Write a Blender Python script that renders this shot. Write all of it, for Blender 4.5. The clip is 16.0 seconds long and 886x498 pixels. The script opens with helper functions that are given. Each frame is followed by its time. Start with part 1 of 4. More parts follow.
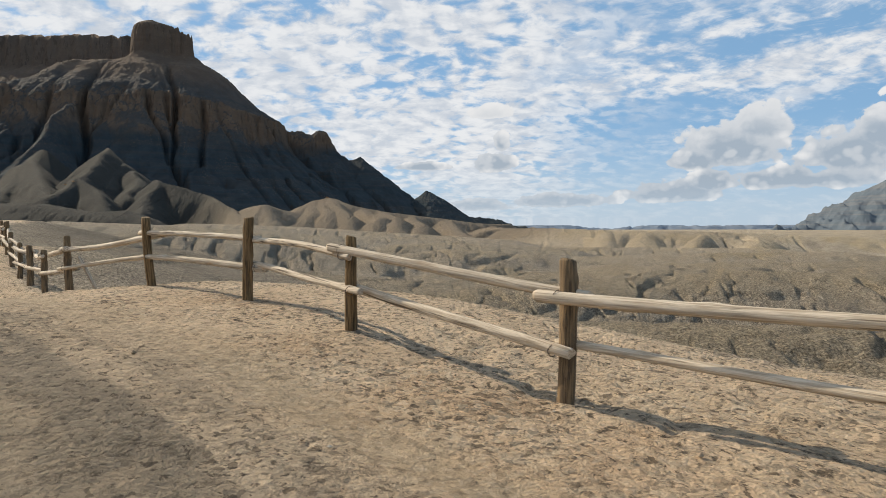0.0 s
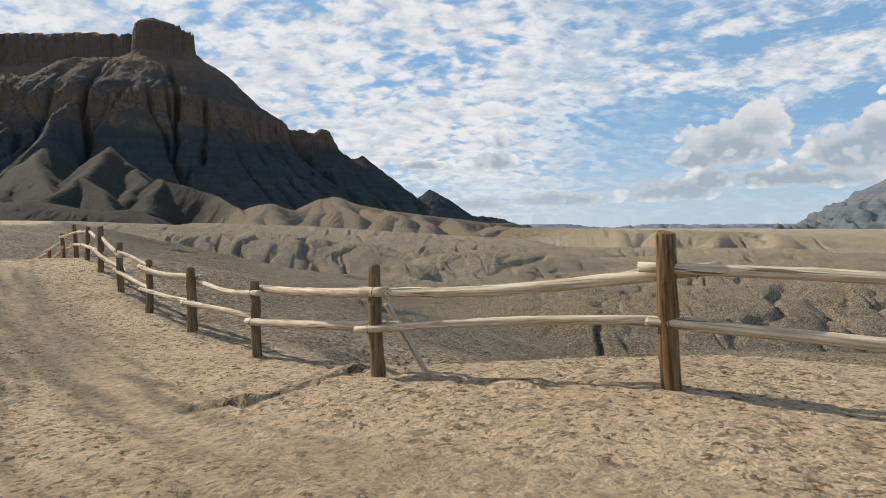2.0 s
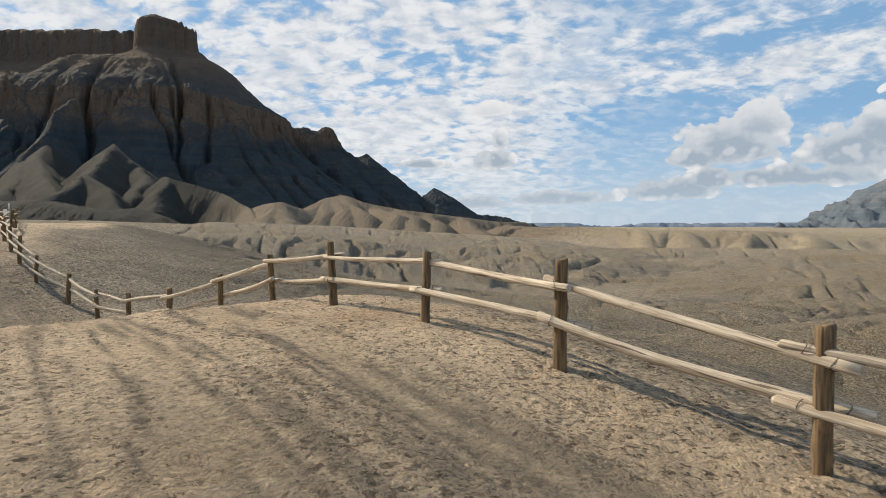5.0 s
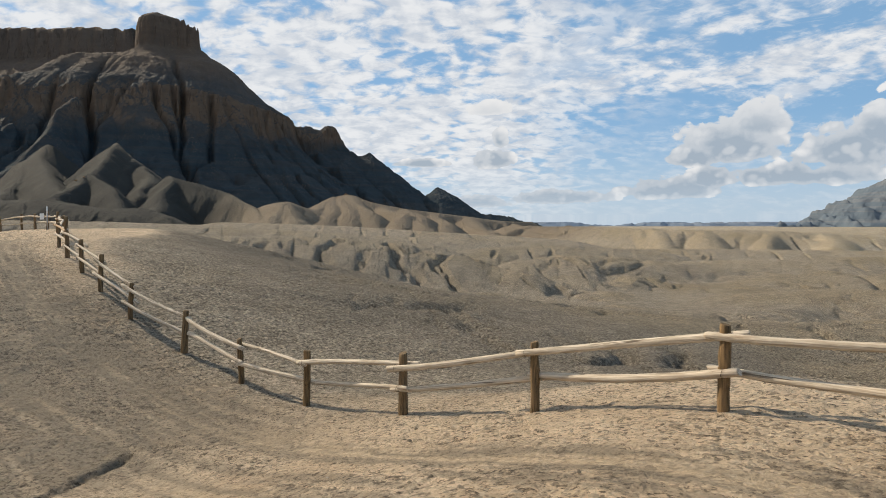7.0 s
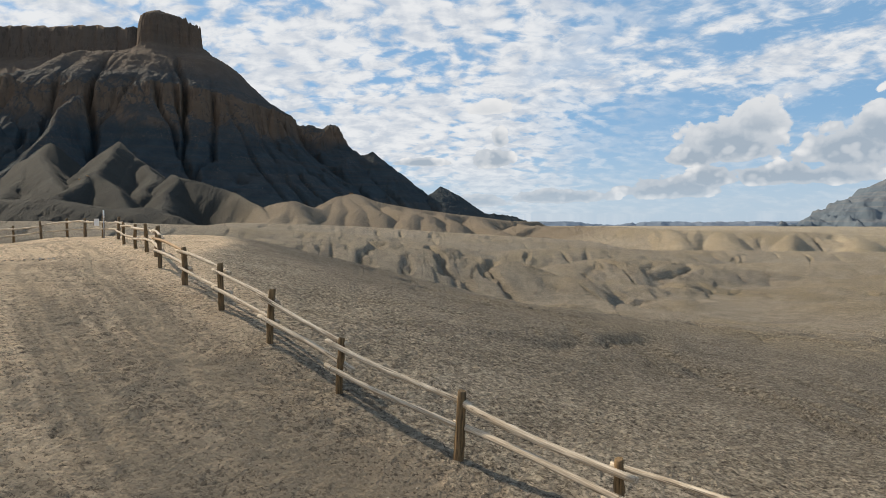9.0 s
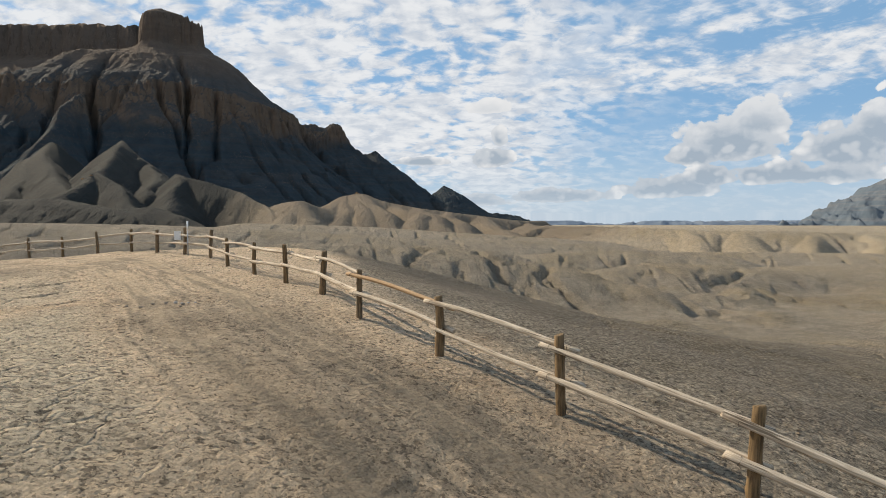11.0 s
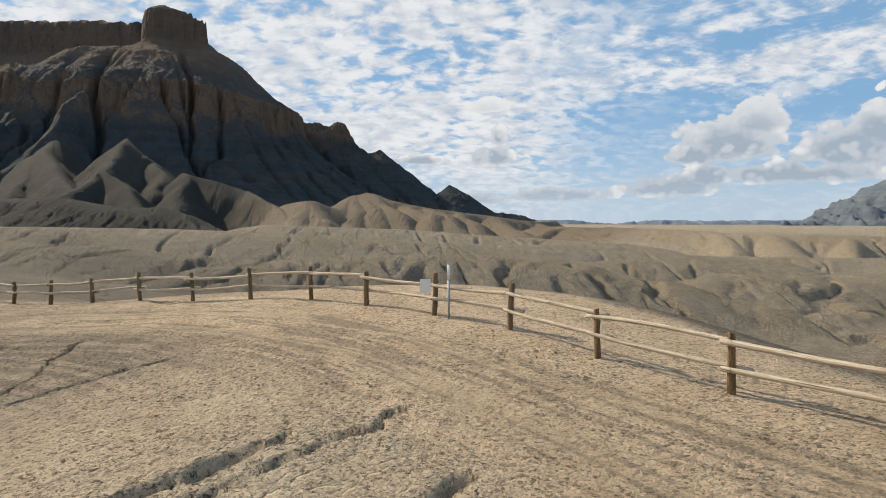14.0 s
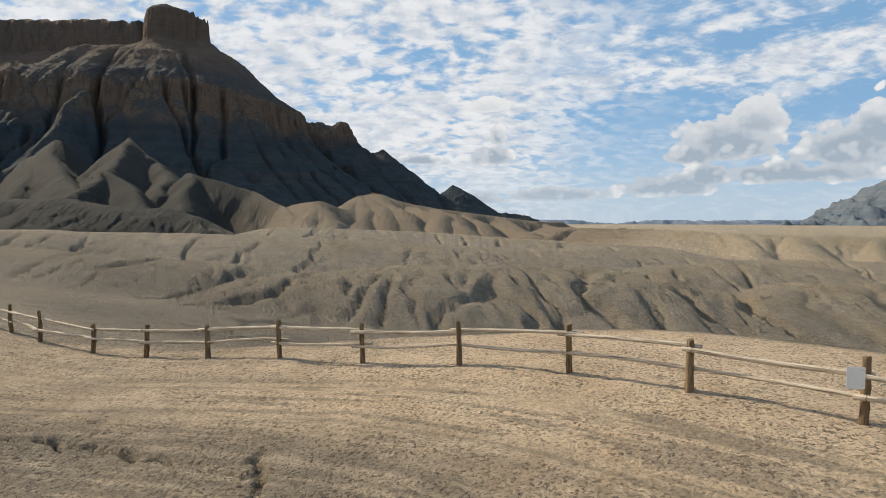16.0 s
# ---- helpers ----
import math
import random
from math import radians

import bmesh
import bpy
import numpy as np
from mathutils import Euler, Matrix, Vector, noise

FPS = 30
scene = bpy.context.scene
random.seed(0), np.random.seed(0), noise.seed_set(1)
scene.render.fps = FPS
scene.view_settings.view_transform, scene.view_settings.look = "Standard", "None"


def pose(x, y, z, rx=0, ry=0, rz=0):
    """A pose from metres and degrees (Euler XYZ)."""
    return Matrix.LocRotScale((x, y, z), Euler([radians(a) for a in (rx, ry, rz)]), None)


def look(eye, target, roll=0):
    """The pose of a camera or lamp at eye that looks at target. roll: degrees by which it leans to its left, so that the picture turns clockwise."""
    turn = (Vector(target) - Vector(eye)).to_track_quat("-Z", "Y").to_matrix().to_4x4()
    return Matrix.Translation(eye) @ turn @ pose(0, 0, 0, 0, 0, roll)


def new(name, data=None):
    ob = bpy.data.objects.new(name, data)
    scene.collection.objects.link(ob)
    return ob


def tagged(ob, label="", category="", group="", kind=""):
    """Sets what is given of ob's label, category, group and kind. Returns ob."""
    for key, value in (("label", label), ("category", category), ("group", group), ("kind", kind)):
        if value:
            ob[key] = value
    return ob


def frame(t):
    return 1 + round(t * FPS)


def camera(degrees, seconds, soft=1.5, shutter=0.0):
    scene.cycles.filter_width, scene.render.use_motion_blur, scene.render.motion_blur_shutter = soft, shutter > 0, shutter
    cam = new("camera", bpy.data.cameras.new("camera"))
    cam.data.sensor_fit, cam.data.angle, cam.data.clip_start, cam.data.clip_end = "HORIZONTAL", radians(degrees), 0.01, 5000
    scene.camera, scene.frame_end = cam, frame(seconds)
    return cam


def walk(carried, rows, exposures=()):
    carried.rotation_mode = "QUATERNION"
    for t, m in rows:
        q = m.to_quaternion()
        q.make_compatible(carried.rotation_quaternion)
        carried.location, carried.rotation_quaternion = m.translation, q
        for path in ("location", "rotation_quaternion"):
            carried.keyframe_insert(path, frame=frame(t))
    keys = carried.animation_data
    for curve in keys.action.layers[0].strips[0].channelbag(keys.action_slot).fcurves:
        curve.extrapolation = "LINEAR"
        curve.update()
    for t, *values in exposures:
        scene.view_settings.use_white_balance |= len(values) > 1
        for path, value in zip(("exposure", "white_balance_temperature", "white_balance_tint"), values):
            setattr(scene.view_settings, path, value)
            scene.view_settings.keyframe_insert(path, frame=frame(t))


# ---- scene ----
# Low drone flight along a rail fence, sideways to the left and ahead.
cam = camera(73.0, 16.0, soft=0.3, shutter=0.06)
# seconds, x, y, z, pitch from straight down, roll, yaw
PATH = [
    (0, 0.002, 0.000, 3.002, 88.00, -0.08, -0.00),
    (0.5, -1.458, 1.250, 3.055, 87.97, -0.10, -0.02),
    (1, -2.945, 2.532, 3.106, 87.95, -0.10, -0.03),
    (1.5, -4.466, 3.854, 3.157, 87.93, -0.10, -0.04),
    (2, -6.010, 5.199, 3.209, 87.90, -0.10, -0.05),
    (2.5, -7.564, 6.552, 3.260, 87.88, -0.08, -0.06),
    (3, -9.122, 7.920, 3.308, 87.85, -0.06, -0.09),
    (3.5, -10.680, 9.308, 3.354, 87.83, -0.05, -0.10),
    (4, -12.235, 10.709, 3.402, 87.80, -0.04, -0.11),
    (6.5, -19.824, 17.755, 3.904, 87.71, -0.11, -0.12),
    (7, -21.362, 19.055, 4.012, 87.68, -0.07, -0.13),
    (7.5, -22.915, 20.379, 4.119, 87.66, -0.03, -0.14),
    (8, -24.482, 21.731, 4.224, 87.64, 0.01, -0.15),
    (10.5, -32.158, 28.334, 4.796, 87.56, -0.09, -0.20),
    (11, -33.779, 29.728, 4.982, 87.53, -0.05, -0.21),
    (11.5, -35.412, 31.120, 5.171, 87.51, -0.01, -0.22),
    (12, -37.059, 32.514, 5.362, 87.49, 0.03, -0.23),
    (12.5, -38.717, 33.921, 5.553, 87.47, 0.07, -0.25),
    (13, -40.381, 35.355, 5.740, 87.46, 0.09, -0.26),
    (13.5, -42.048, 36.829, 5.920, 87.44, 0.09, -0.28),
    (14, -43.715, 38.343, 6.093, 87.43, 0.09, -0.29),
    (14.5, -45.375, 39.871, 6.263, 87.43, 0.08, -0.30),
    (15, -47.032, 41.372, 6.444, 87.42, 0.08, -0.31),
    (15.5, -48.703, 42.821, 6.646, 87.41, 0.09, -0.32),
    (16, -50.391, 44.234, 6.863, 87.40, 0.10, -0.34),
]


def carried_pose(x, y, z, tilt, roll, yaw):
    return pose(x, y, z, 0, 0, yaw) @ pose(0, 0, 0, tilt) @ pose(0, 0, 0, 0, 0, roll)


walk(cam, [(t, carried_pose(*p)) for t, *p in PATH])


# ---- sky and sun ----
SUN_AZ = radians(-56)      # from +y towards +x
SUN_EL = radians(33)
sun_dir = Vector((math.sin(SUN_AZ) * math.cos(SUN_EL), math.cos(SUN_AZ) * math.cos(SUN_EL), math.sin(SUN_EL)))
sun = new("sun", bpy.data.lights.new("sun", "SUN"))
sun.data.energy, sun.data.angle, sun.data.color = 5.0, radians(0.55), (1.0, 0.87, 0.68)
sun.matrix_world = look(sun_dir * 500, (0, 0, 0))
scene.view_settings.exposure = 0.1

world = bpy.data.worlds.new("sky")
scene.world = world
world.use_nodes = True


class Nodes:
    """A short way to write node trees."""

    def __init__(self, tree):
        self.tree = tree
        tree.nodes.clear()

    def add(self, kind, sockets=None, **attrs):
        n = self.tree.nodes.new(kind)
        for k, v in attrs.items():
            setattr(n, k, v)
        for k, v in (sockets or {}).items():
            self.put(n.inputs[k], v)
        return n

    def put(self, socket, v):
        if isinstance(v, bpy.types.NodeSocket):
            self.tree.links.new(v, socket)
        elif isinstance(v, bpy.types.Node):
            self.tree.links.new(v.outputs[0], socket)
        else:
            socket.default_value = v

    def math(self, op, a, b=0.0, c=0.0, clamp=False):
        return self.add("ShaderNodeMath", {0: a, 1: b, 2: c}, operation=op, use_clamp=clamp).outputs[0]

    def vec(self, op, a, b=(0, 0, 0)):
        return self.add("ShaderNodeVectorMath", {0: a, 1: b}, operation=op).outputs[0]

    def noise(self, vector, scale, detail=4.0, rough=0.5, distort=0.0):
        return self.add("ShaderNodeTexNoise", {"Vector": vector, "Scale": scale, "Detail": detail, "Roughness": rough, "Distortion": distort}).outputs[0]

    def ramp(self, fac, stops, interpolation="LINEAR"):
        n = self.add("ShaderNodeValToRGB", {0: fac})
        e = n.color_ramp.elements
        n.color_ramp.interpolation = interpolation
        while len(e) < len(stops):
            e.new(0.5)
        for el, (p, c) in zip(e, stops):
            el.position = p
            el.color = (c, c, c, 1) if isinstance(c, (int, float)) else (*c, 1)
        return n.outputs[0]

    def mix(self, fac, a, b, blend="MIX"):
        n = self.add("ShaderNodeMix", data_type="RGBA", blend_type=blend)
        for i, v in ((0, fac), (6, a), (7, b)):
            self.put(n.inputs[i], (*v, 1) if isinstance(v, tuple) and len(v) == 3 else v)
        return n.outputs[2]

    def step(self, v, lo, hi):
        return self.add("ShaderNodeMapRange", {0: v, 1: lo, 2: hi, 3: 0.0, 4: 1.0}, interpolation_type="SMOOTHSTEP").outputs[0]


w = Nodes(world.node_tree)
out = w.add("ShaderNodeOutputWorld")
sky = w.add("ShaderNodeTexSky", sky_type="NISHITA", sun_disc=False, sun_elevation=SUN_EL, sun_rotation=SUN_AZ, altitude=1500.0, dust_density=0.8, ozone_density=1.2)
way = w.add("ShaderNodeTexCoord").outputs["Generated"]
axes = w.add("ShaderNodeSeparateXYZ", {0: way})
dx, dy, dz = axes.outputs
up = w.math("MAXIMUM", dz, 0.015)
# high broken cloud sheet, seen in perspective
over = w.math("ADD", up, 0.34)
flat = w.add("ShaderNodeCombineXYZ", {0: w.math("DIVIDE", dx, over), 1: w.math("MULTIPLY", w.math("DIVIDE", dy, over), 1.3), 2: 0.0}).outputs[0]
bent = w.vec("ADD", flat, w.vec("MULTIPLY", w.add("ShaderNodeTexNoise", {"Vector": flat, "Scale": 7.0, "Detail": 3.0}).outputs[1], (0.08, 0.08, 0.0)))
puffs = w.noise(bent, 17.0, 6.0, 0.55)
tufts = w.add("ShaderNodeTexVoronoi", {"Vector": bent, "Scale": 20.0, "Smoothness": 0.6}, feature="SMOOTH_F1").outputs["Distance"]
cover = w.noise(flat, 2.6, 4.0, 0.55)
# fanning streaks, and blue towards the right
fan = w.add("ShaderNodeCombineXYZ", {0: w.math("MULTIPLY", w.math("DIVIDE", dx, over), 1.3), 1: w.math("ADD", w.math("MULTIPLY", dz, 11.0), w.math("MULTIPLY", dx, -1.9)), 2: 0.0}).outputs[0]
streak = w.noise(w.vec("ADD", fan, w.vec("MULTIPLY", w.add("ShaderNodeTexNoise", {"Vector": flat, "Scale": 5.0, "Detail": 4.0}).outputs[1], (0.5, 0.5, 0.0))), 2.4, 5.0, 0.6)
bear = w.math("ARCTAN2", dx, dy)
open_ = w.step(w.math("ADD", bear, w.math("MULTIPLY", w.math("SUBTRACT", cover, 0.5), 0.5)), 0.12, 0.42)
cells = w.math("ADD", w.math("SUBTRACT", w.math("MULTIPLY", puffs, 0.75), w.math("MULTIPLY", tufts, 0.32)), w.math("MULTIPLY", cover, 0.85))
bands = w.math("ADD", w.math("MULTIPLY", puffs, 0.42), w.math("ADD", w.math("MULTIPLY", streak, 0.75), w.math("MULTIPLY", cover, 0.3)))
sheet_l = w.step(cells, 0.42, 0.66)
sheet_r = w.step(bands, 0.67, 0.86)
low = w.math("SUBTRACT", 1.0, w.math("MULTIPLY", w.math("MULTIPLY", w.math("SUBTRACT", 1.0, w.step(dz, 0.15, 0.22)), w.step(bear, 0.1, 0.3)), 0.6))
clear = w.math("SUBTRACT", 1.0, w.math("MULTIPLY", w.step(dz, 0.27, 0.38), w.step(bear, 0.1, 0.45)))
sheet = w.math("MULTIPLY", w.math("ADD", w.math("MULTIPLY", sheet_l, w.math("SUBTRACT", 1.0, open_)), w.math("MULTIPLY", sheet_r, open_)), w.math("MULTIPLY", low, w.math("ADD", 0.25, w.math("MULTIPLY", clear, 0.75))))
# banks of cumulus low over the horizon, with lumpy edges
ring = w.add("ShaderNodeCombineXYZ", {0: bear, 1: w.math("MULTIPLY", dz, 1.25), 2: 0.3}).outputs[0]
curl = w.vec("ADD", ring, w.vec("MULTIPLY", w.add("ShaderNodeTexNoise", {"Vector": ring, "Scale": 30.0, "Detail": 4.0}).outputs[1], (0.018, 0.018, 0.0)))
heads = w.add("ShaderNodeTexVoronoi", {"Vector": curl, "Scale": 26.0, "Smoothness": 0.35}, feature="SMOOTH_F1").outputs["Distance"]
knobs = w.add("ShaderNodeTexVoronoi", {"Vector": curl, "Scale": 62.0, "Smoothness": 0.3}, feature="SMOOTH_F1").outputs["Distance"]
lumps = w.noise(curl, 20.0, 7.0, 0.6)


def bank(b, e, rb, re):
    """How deep inside a heap of cloud: flat below, domed above."""
    a = w.math("DIVIDE", w.math("SUBTRACT", bear, b), rb)
    c = w.math("DIVIDE", w.math("SUBTRACT", dz, e), re)
    c = w.math("MAXIMUM", c, w.math("MULTIPLY", c, -1.9))
    return w.math("SUBTRACT", 1.0, w.math("SQRT", w.math("ADD", w.math("MULTIPLY", a, a), w.math("MULTIPLY", c, c))))


field = None
for b, e, rb, re in ((0.45, 0.118, 0.095, 0.062), (0.485, 0.145, 0.058, 0.062), (0.40, 0.10, 0.05, 0.03), (0.60, 0.098, 0.085, 0.06), (0.63, 0.12, 0.05, 0.06), (0.37, 0.052, 0.10, 0.03), (0.42, 0.066, 0.05, 0.03), (0.53, 0.066, 0.16, 0.028),
                     (0.085, 0.105, 0.042, 0.032), (0.095, 0.135, 0.02, 0.03), (0.082, 0.185, 0.05, 0.022), (0.19, 0.042, 0.11, 0.022), (0.05, 0.035, 0.09, 0.018), (-0.03, 0.1, 0.06, 0.012), (-0.6, 0.1, 0.3, 0.05), (1.1, 0.1, 0.3, 0.07), (2.6, 0.12, 0.5, 0.06)):
    k = bank(b, e, rb, re)
    field = k if field is None else w.math("MAXIMUM", field, k)
body = w.math("ADD", field, w.math("ADD", w.math("MULTIPLY", w.math("SUBTRACT", lumps, 0.5), 1.1), w.math("ADD", w.math("MULTIPLY", w.math("SUBTRACT", 0.42, heads), 0.55), w.math("MULTIPLY", w.math("SUBTRACT", 0.4, knobs), 0.22))))
cum = w.step(body, 0.14, 0.24)
# the thick lower middle of each heap is grey, its rims and crowns white
thick = w.math("ADD", w.math("MULTIPLY", w.step(body, 0.25, 0.8), 0.55), w.math("MULTIPLY", w.step(w.math("ADD", heads, w.math("MULTIPLY", knobs, 0.6)), 0.35, 0.85), 0.6))
thick = w.math("MULTIPLY", thick, w.math("SUBTRACT", 1.15, w.step(dz, 0.09, 0.22)), clamp=True)
cum_col = w.mix(thick, (1.0, 0.99, 0.98), (0.44, 0.52, 0.61))
sheet_col = w.mix(w.step(w.math("ADD", w.math("MULTIPLY", puffs, 0.6), w.math("MULTIPLY", w.noise(flat, 6.0, 5.0, 0.6), 0.5)), 0.44, 0.66), (0.66, 0.70, 0.76), (0.93, 0.93, 0.93))
# pale haze near the horizon
haze = w.math("SUBTRACT", 1.0, w.step(dz, 0.0, 0.17))
sky_part = w.add("ShaderNodeBackground", {0: w.mix(0.7, sky.outputs[0], (2.3, 4.3, 6.7)), 1: 0.1}).outputs[0]
haze_part = w.add("ShaderNodeBackground", {0: (0.60, 0.70, 0.80, 1), 1: 0.84}).outputs[0]
cloud_part = w.add("ShaderNodeBackground", {0: sheet_col, 1: 0.86}).outputs[0]
cum_part = w.add("ShaderNodeBackground", {0: cum_col, 1: 0.80}).outputs[0]
m1 = w.add("ShaderNodeMixShader", {0: w.math("MULTIPLY", haze, 0.65), 1: sky_part, 2: haze_part}).outputs[0]
m2 = w.add("ShaderNodeMixShader", {0: w.math("MULTIPLY", sheet, w.math("ADD", 0.45, w.math("MULTIPLY", w.step(dz, 0.02, 0.12), 0.47))), 1: m1, 2: cloud_part}).outputs[0]
m3 = w.add("ShaderNodeMixShader", {0: w.math("MULTIPLY", cum, w.math("ADD", 0.45, w.math("MULTIPLY", w.step(dz, 0.01, 0.08), 0.5))), 1: m2, 2: cum_part}).outputs[0]
w.put(out.inputs[0], m3)


# ---- materials ----
def material(name, build):
    m = bpy.data.materials.new(name)
    m.use_nodes = True
    t = Nodes(m.node_tree)
    bsdf = t.add("ShaderNodeBsdfPrincipled")
    t.put(t.add("ShaderNodeOutputMaterial").inputs[0], bsdf.outputs[0])
    build(t, bsdf)
    return m


def earth(t, b, clods=1.0):
    """Dry clay soil: sand on the track and rims, grey clay on the slopes, with popcorn crust and cracks."""
    pos = t.add("ShaderNodeNewGeometry").outputs["Position"]
    sandy = t.add("ShaderNodeAttribute", attribute_name="sandy").outputs["Fac"]
    wheel = t.add("ShaderNodeAttribute", attribute_name="wheel").outputs["Fac"]
    far = t.add("ShaderNodeAttribute", attribute_name="far").outputs["Fac"]
    tread = t.add("ShaderNodeAttribute", attribute_name="tread").outputs["Fac"]
    cap = t.add("ShaderNodeAttribute", attribute_name="cap").outputs["Fac"]
    big = t.noise(pos, 0.05, 4.0, 0.6)
    mid = t.noise(pos, 0.6, 5.0, 0.6)
    fine = t.noise(pos, 9.0, 5.0, 0.65)
    bent = t.vec("ADD", pos, t.vec("MULTIPLY", t.add("ShaderNodeTexNoise", {"Vector": pos, "Scale": 9.0, "Detail": 3.0}).outputs[1], (0.11, 0.11, 0.11)))
    crumb = t.add("ShaderNodeTexVoronoi", {"Vector": bent, "Scale": 13.0}, feature="DISTANCE_TO_EDGE").outputs["Distance"]
    nudge = t.vec("ADD", pos, t.vec("MULTIPLY", t.add("ShaderNodeTexNoise", {"Vector": pos, "Scale": 14.0, "Detail": 3.0}).outputs[1], (0.05, 0.05, 0.05)))
    stones = t.add("ShaderNodeTexVoronoi", {"Vector": nudge, "Scale": 17.0})
    chips = t.add("ShaderNodeTexVoronoi", {"Vector": nudge, "Scale": 41.0})
    plate = t.add("ShaderNodeAttribute", attribute_name="plate").outputs["Fac"]
    speck = t.noise(t.vec("MULTIPLY", pos, (1.0, 1.0, 0.6)), 15.0, 4.0, 0.62, 0.4)
    grit = t.noise(pos, 5.0, 6.0, 0.72)
    grey = t.mix(t.step(mid, 0.3, 0.7), (0.46, 0.39, 0.295), (0.64, 0.545, 0.42))
    grey = t.mix(t.step(big, 0.5, 0.68), grey, (0.47, 0.38, 0.245))
    grey = t.mix(t.math("MULTIPLY", t.step(t.noise(pos, 0.13, 3.0, 0.6), 0.55, 0.75), 0.5), grey, (0.27, 0.225, 0.205))
    clay = t.add("ShaderNodeAttribute", attribute_name="clay").outputs["Fac"]
    grey = t.mix(t.math("MULTIPLY", clay, 0.9), grey, t.mix(mid, (0.2, 0.178, 0.143), (0.31, 0.275, 0.222)))
    sand = t.mix(t.step(mid, 0.3, 0.7), (0.69, 0.515, 0.34), (0.84, 0.65, 0.45))
    sand = t.mix(t.math("MULTIPLY", t.step(t.noise(pos, 0.35, 4.0, 0.6), 0.55, 0.72), 0.6), sand, (0.58, 0.385, 0.23))
    col = t.mix(sandy, grey, sand)
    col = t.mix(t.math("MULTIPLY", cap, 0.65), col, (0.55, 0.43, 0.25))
    col = t.mix(t.math("MULTIPLY", plate, 0.75), col, t.mix(mid, (0.56, 0.48, 0.355), (0.76, 0.655, 0.485)))
    worn = t.mix(mid, (0.46, 0.35, 0.225), (0.58, 0.455, 0.3))
    col = t.mix(t.math("MULTIPLY", wheel, 0.6), col, worn)
    col = t.mix(t.math("MULTIPLY", tread, 0.78), col, t.mix(grit, (0.14, 0.122, 0.093), (0.29, 0.25, 0.195)))
    # shale cones, with shade painted in: far darker than the shale itself
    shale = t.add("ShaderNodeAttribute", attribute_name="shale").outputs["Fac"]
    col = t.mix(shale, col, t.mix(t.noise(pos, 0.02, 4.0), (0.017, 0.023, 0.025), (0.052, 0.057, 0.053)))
    brown = t.add("ShaderNodeAttribute", attribute_name="brown").outputs["Fac"]
    col = t.mix(t.math("MULTIPLY", brown, 0.85), col, t.mix(t.noise(pos, 0.03, 4.0), (0.175, 0.135, 0.096), (0.27, 0.215, 0.155)))
    pale = t.math("SUBTRACT", 1.0, t.math("MULTIPLY", t.math("MAXIMUM", t.math("MAXIMUM", clay, tread), t.math("MAXIMUM", shale, t.math("MULTIPLY", brown, 0.85))), 1.0))
    # dark specks and pits, pale crumbs: the relief's shading is painted in with them
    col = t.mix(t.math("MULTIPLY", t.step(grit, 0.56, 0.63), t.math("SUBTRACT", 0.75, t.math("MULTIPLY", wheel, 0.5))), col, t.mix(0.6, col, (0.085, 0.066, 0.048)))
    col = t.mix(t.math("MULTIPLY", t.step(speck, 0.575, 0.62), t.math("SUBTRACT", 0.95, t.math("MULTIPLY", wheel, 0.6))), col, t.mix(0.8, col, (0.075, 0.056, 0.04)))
    col = t.mix(t.math("MULTIPLY", t.math("SUBTRACT", 1.0, t.step(speck, 0.38, 0.46)), t.math("MULTIPLY", pale, 0.55)), col, t.mix(0.6, col, (0.84, 0.70, 0.52)))
    wavy = t.vec("ADD", pos, t.vec("MULTIPLY", t.add("ShaderNodeTexNoise", {"Vector": pos, "Scale": 4.0, "Detail": 4.0}).outputs[1], (0.3, 0.3, 0.3)))
    clump = t.add("ShaderNodeTexVoronoi", {"Vector": wavy, "Scale": 8.5}, feature="DISTANCE_TO_EDGE").outputs["Distance"]
    heap = t.add("ShaderNodeTexVoronoi", {"Vector": wavy, "Scale": 2.1}, feature="DISTANCE_TO_EDGE").outputs["Distance"]
    slack = t.math("SUBTRACT", 1.0, t.math("MAXIMUM", t.math("MAXIMUM", wheel, t.math("MULTIPLY", far, 0.8)), t.math("MAXIMUM", t.math("MULTIPLY", sandy, 0.85), t.math("MULTIPLY", tread, 0.85))), clamp=True)
    patchy = t.step(t.noise(pos, 1.3, 5.0, 0.65), 0.36, 0.62)
    # shade in cracks and between clods, painted as darker base colour
    crevice_shade = t.math("MULTIPLY", t.math("SUBTRACT", 1.0, t.step(crumb, 0.0, 0.16)), t.step(t.noise(pos, 3.0, 4.0, 0.6), 0.42, 0.6))
    crevice_shade = t.math("MULTIPLY", crevice_shade, t.math("ADD", 0.1, t.math("MULTIPLY", plate, 0.6)))
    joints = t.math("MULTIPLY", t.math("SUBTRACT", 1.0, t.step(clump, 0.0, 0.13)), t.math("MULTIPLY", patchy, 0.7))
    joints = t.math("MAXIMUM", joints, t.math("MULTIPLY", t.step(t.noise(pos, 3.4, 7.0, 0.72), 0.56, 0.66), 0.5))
    crevice_shade = t.math("MULTIPLY", t.math("MAXIMUM", crevice_shade, joints), slack)
    col = t.mix(crevice_shade, col, t.mix(0.72, col, (0.07, 0.056, 0.042)))
    # gaps between crumbs darkened in the colour as well, standing for shade
    popcorn = t.add("ShaderNodeTexVoronoi", {"Vector": nudge, "Scale": 9.0}).outputs["Distance"]
    grains = t.add("ShaderNodeTexVoronoi", {"Vector": nudge, "Scale": 24.0}).outputs["Distance"]
    coat = t.math("SUBTRACT", 1.0, t.math("MULTIPLY", t.math("MAXIMUM", sandy, tread), 0.8))
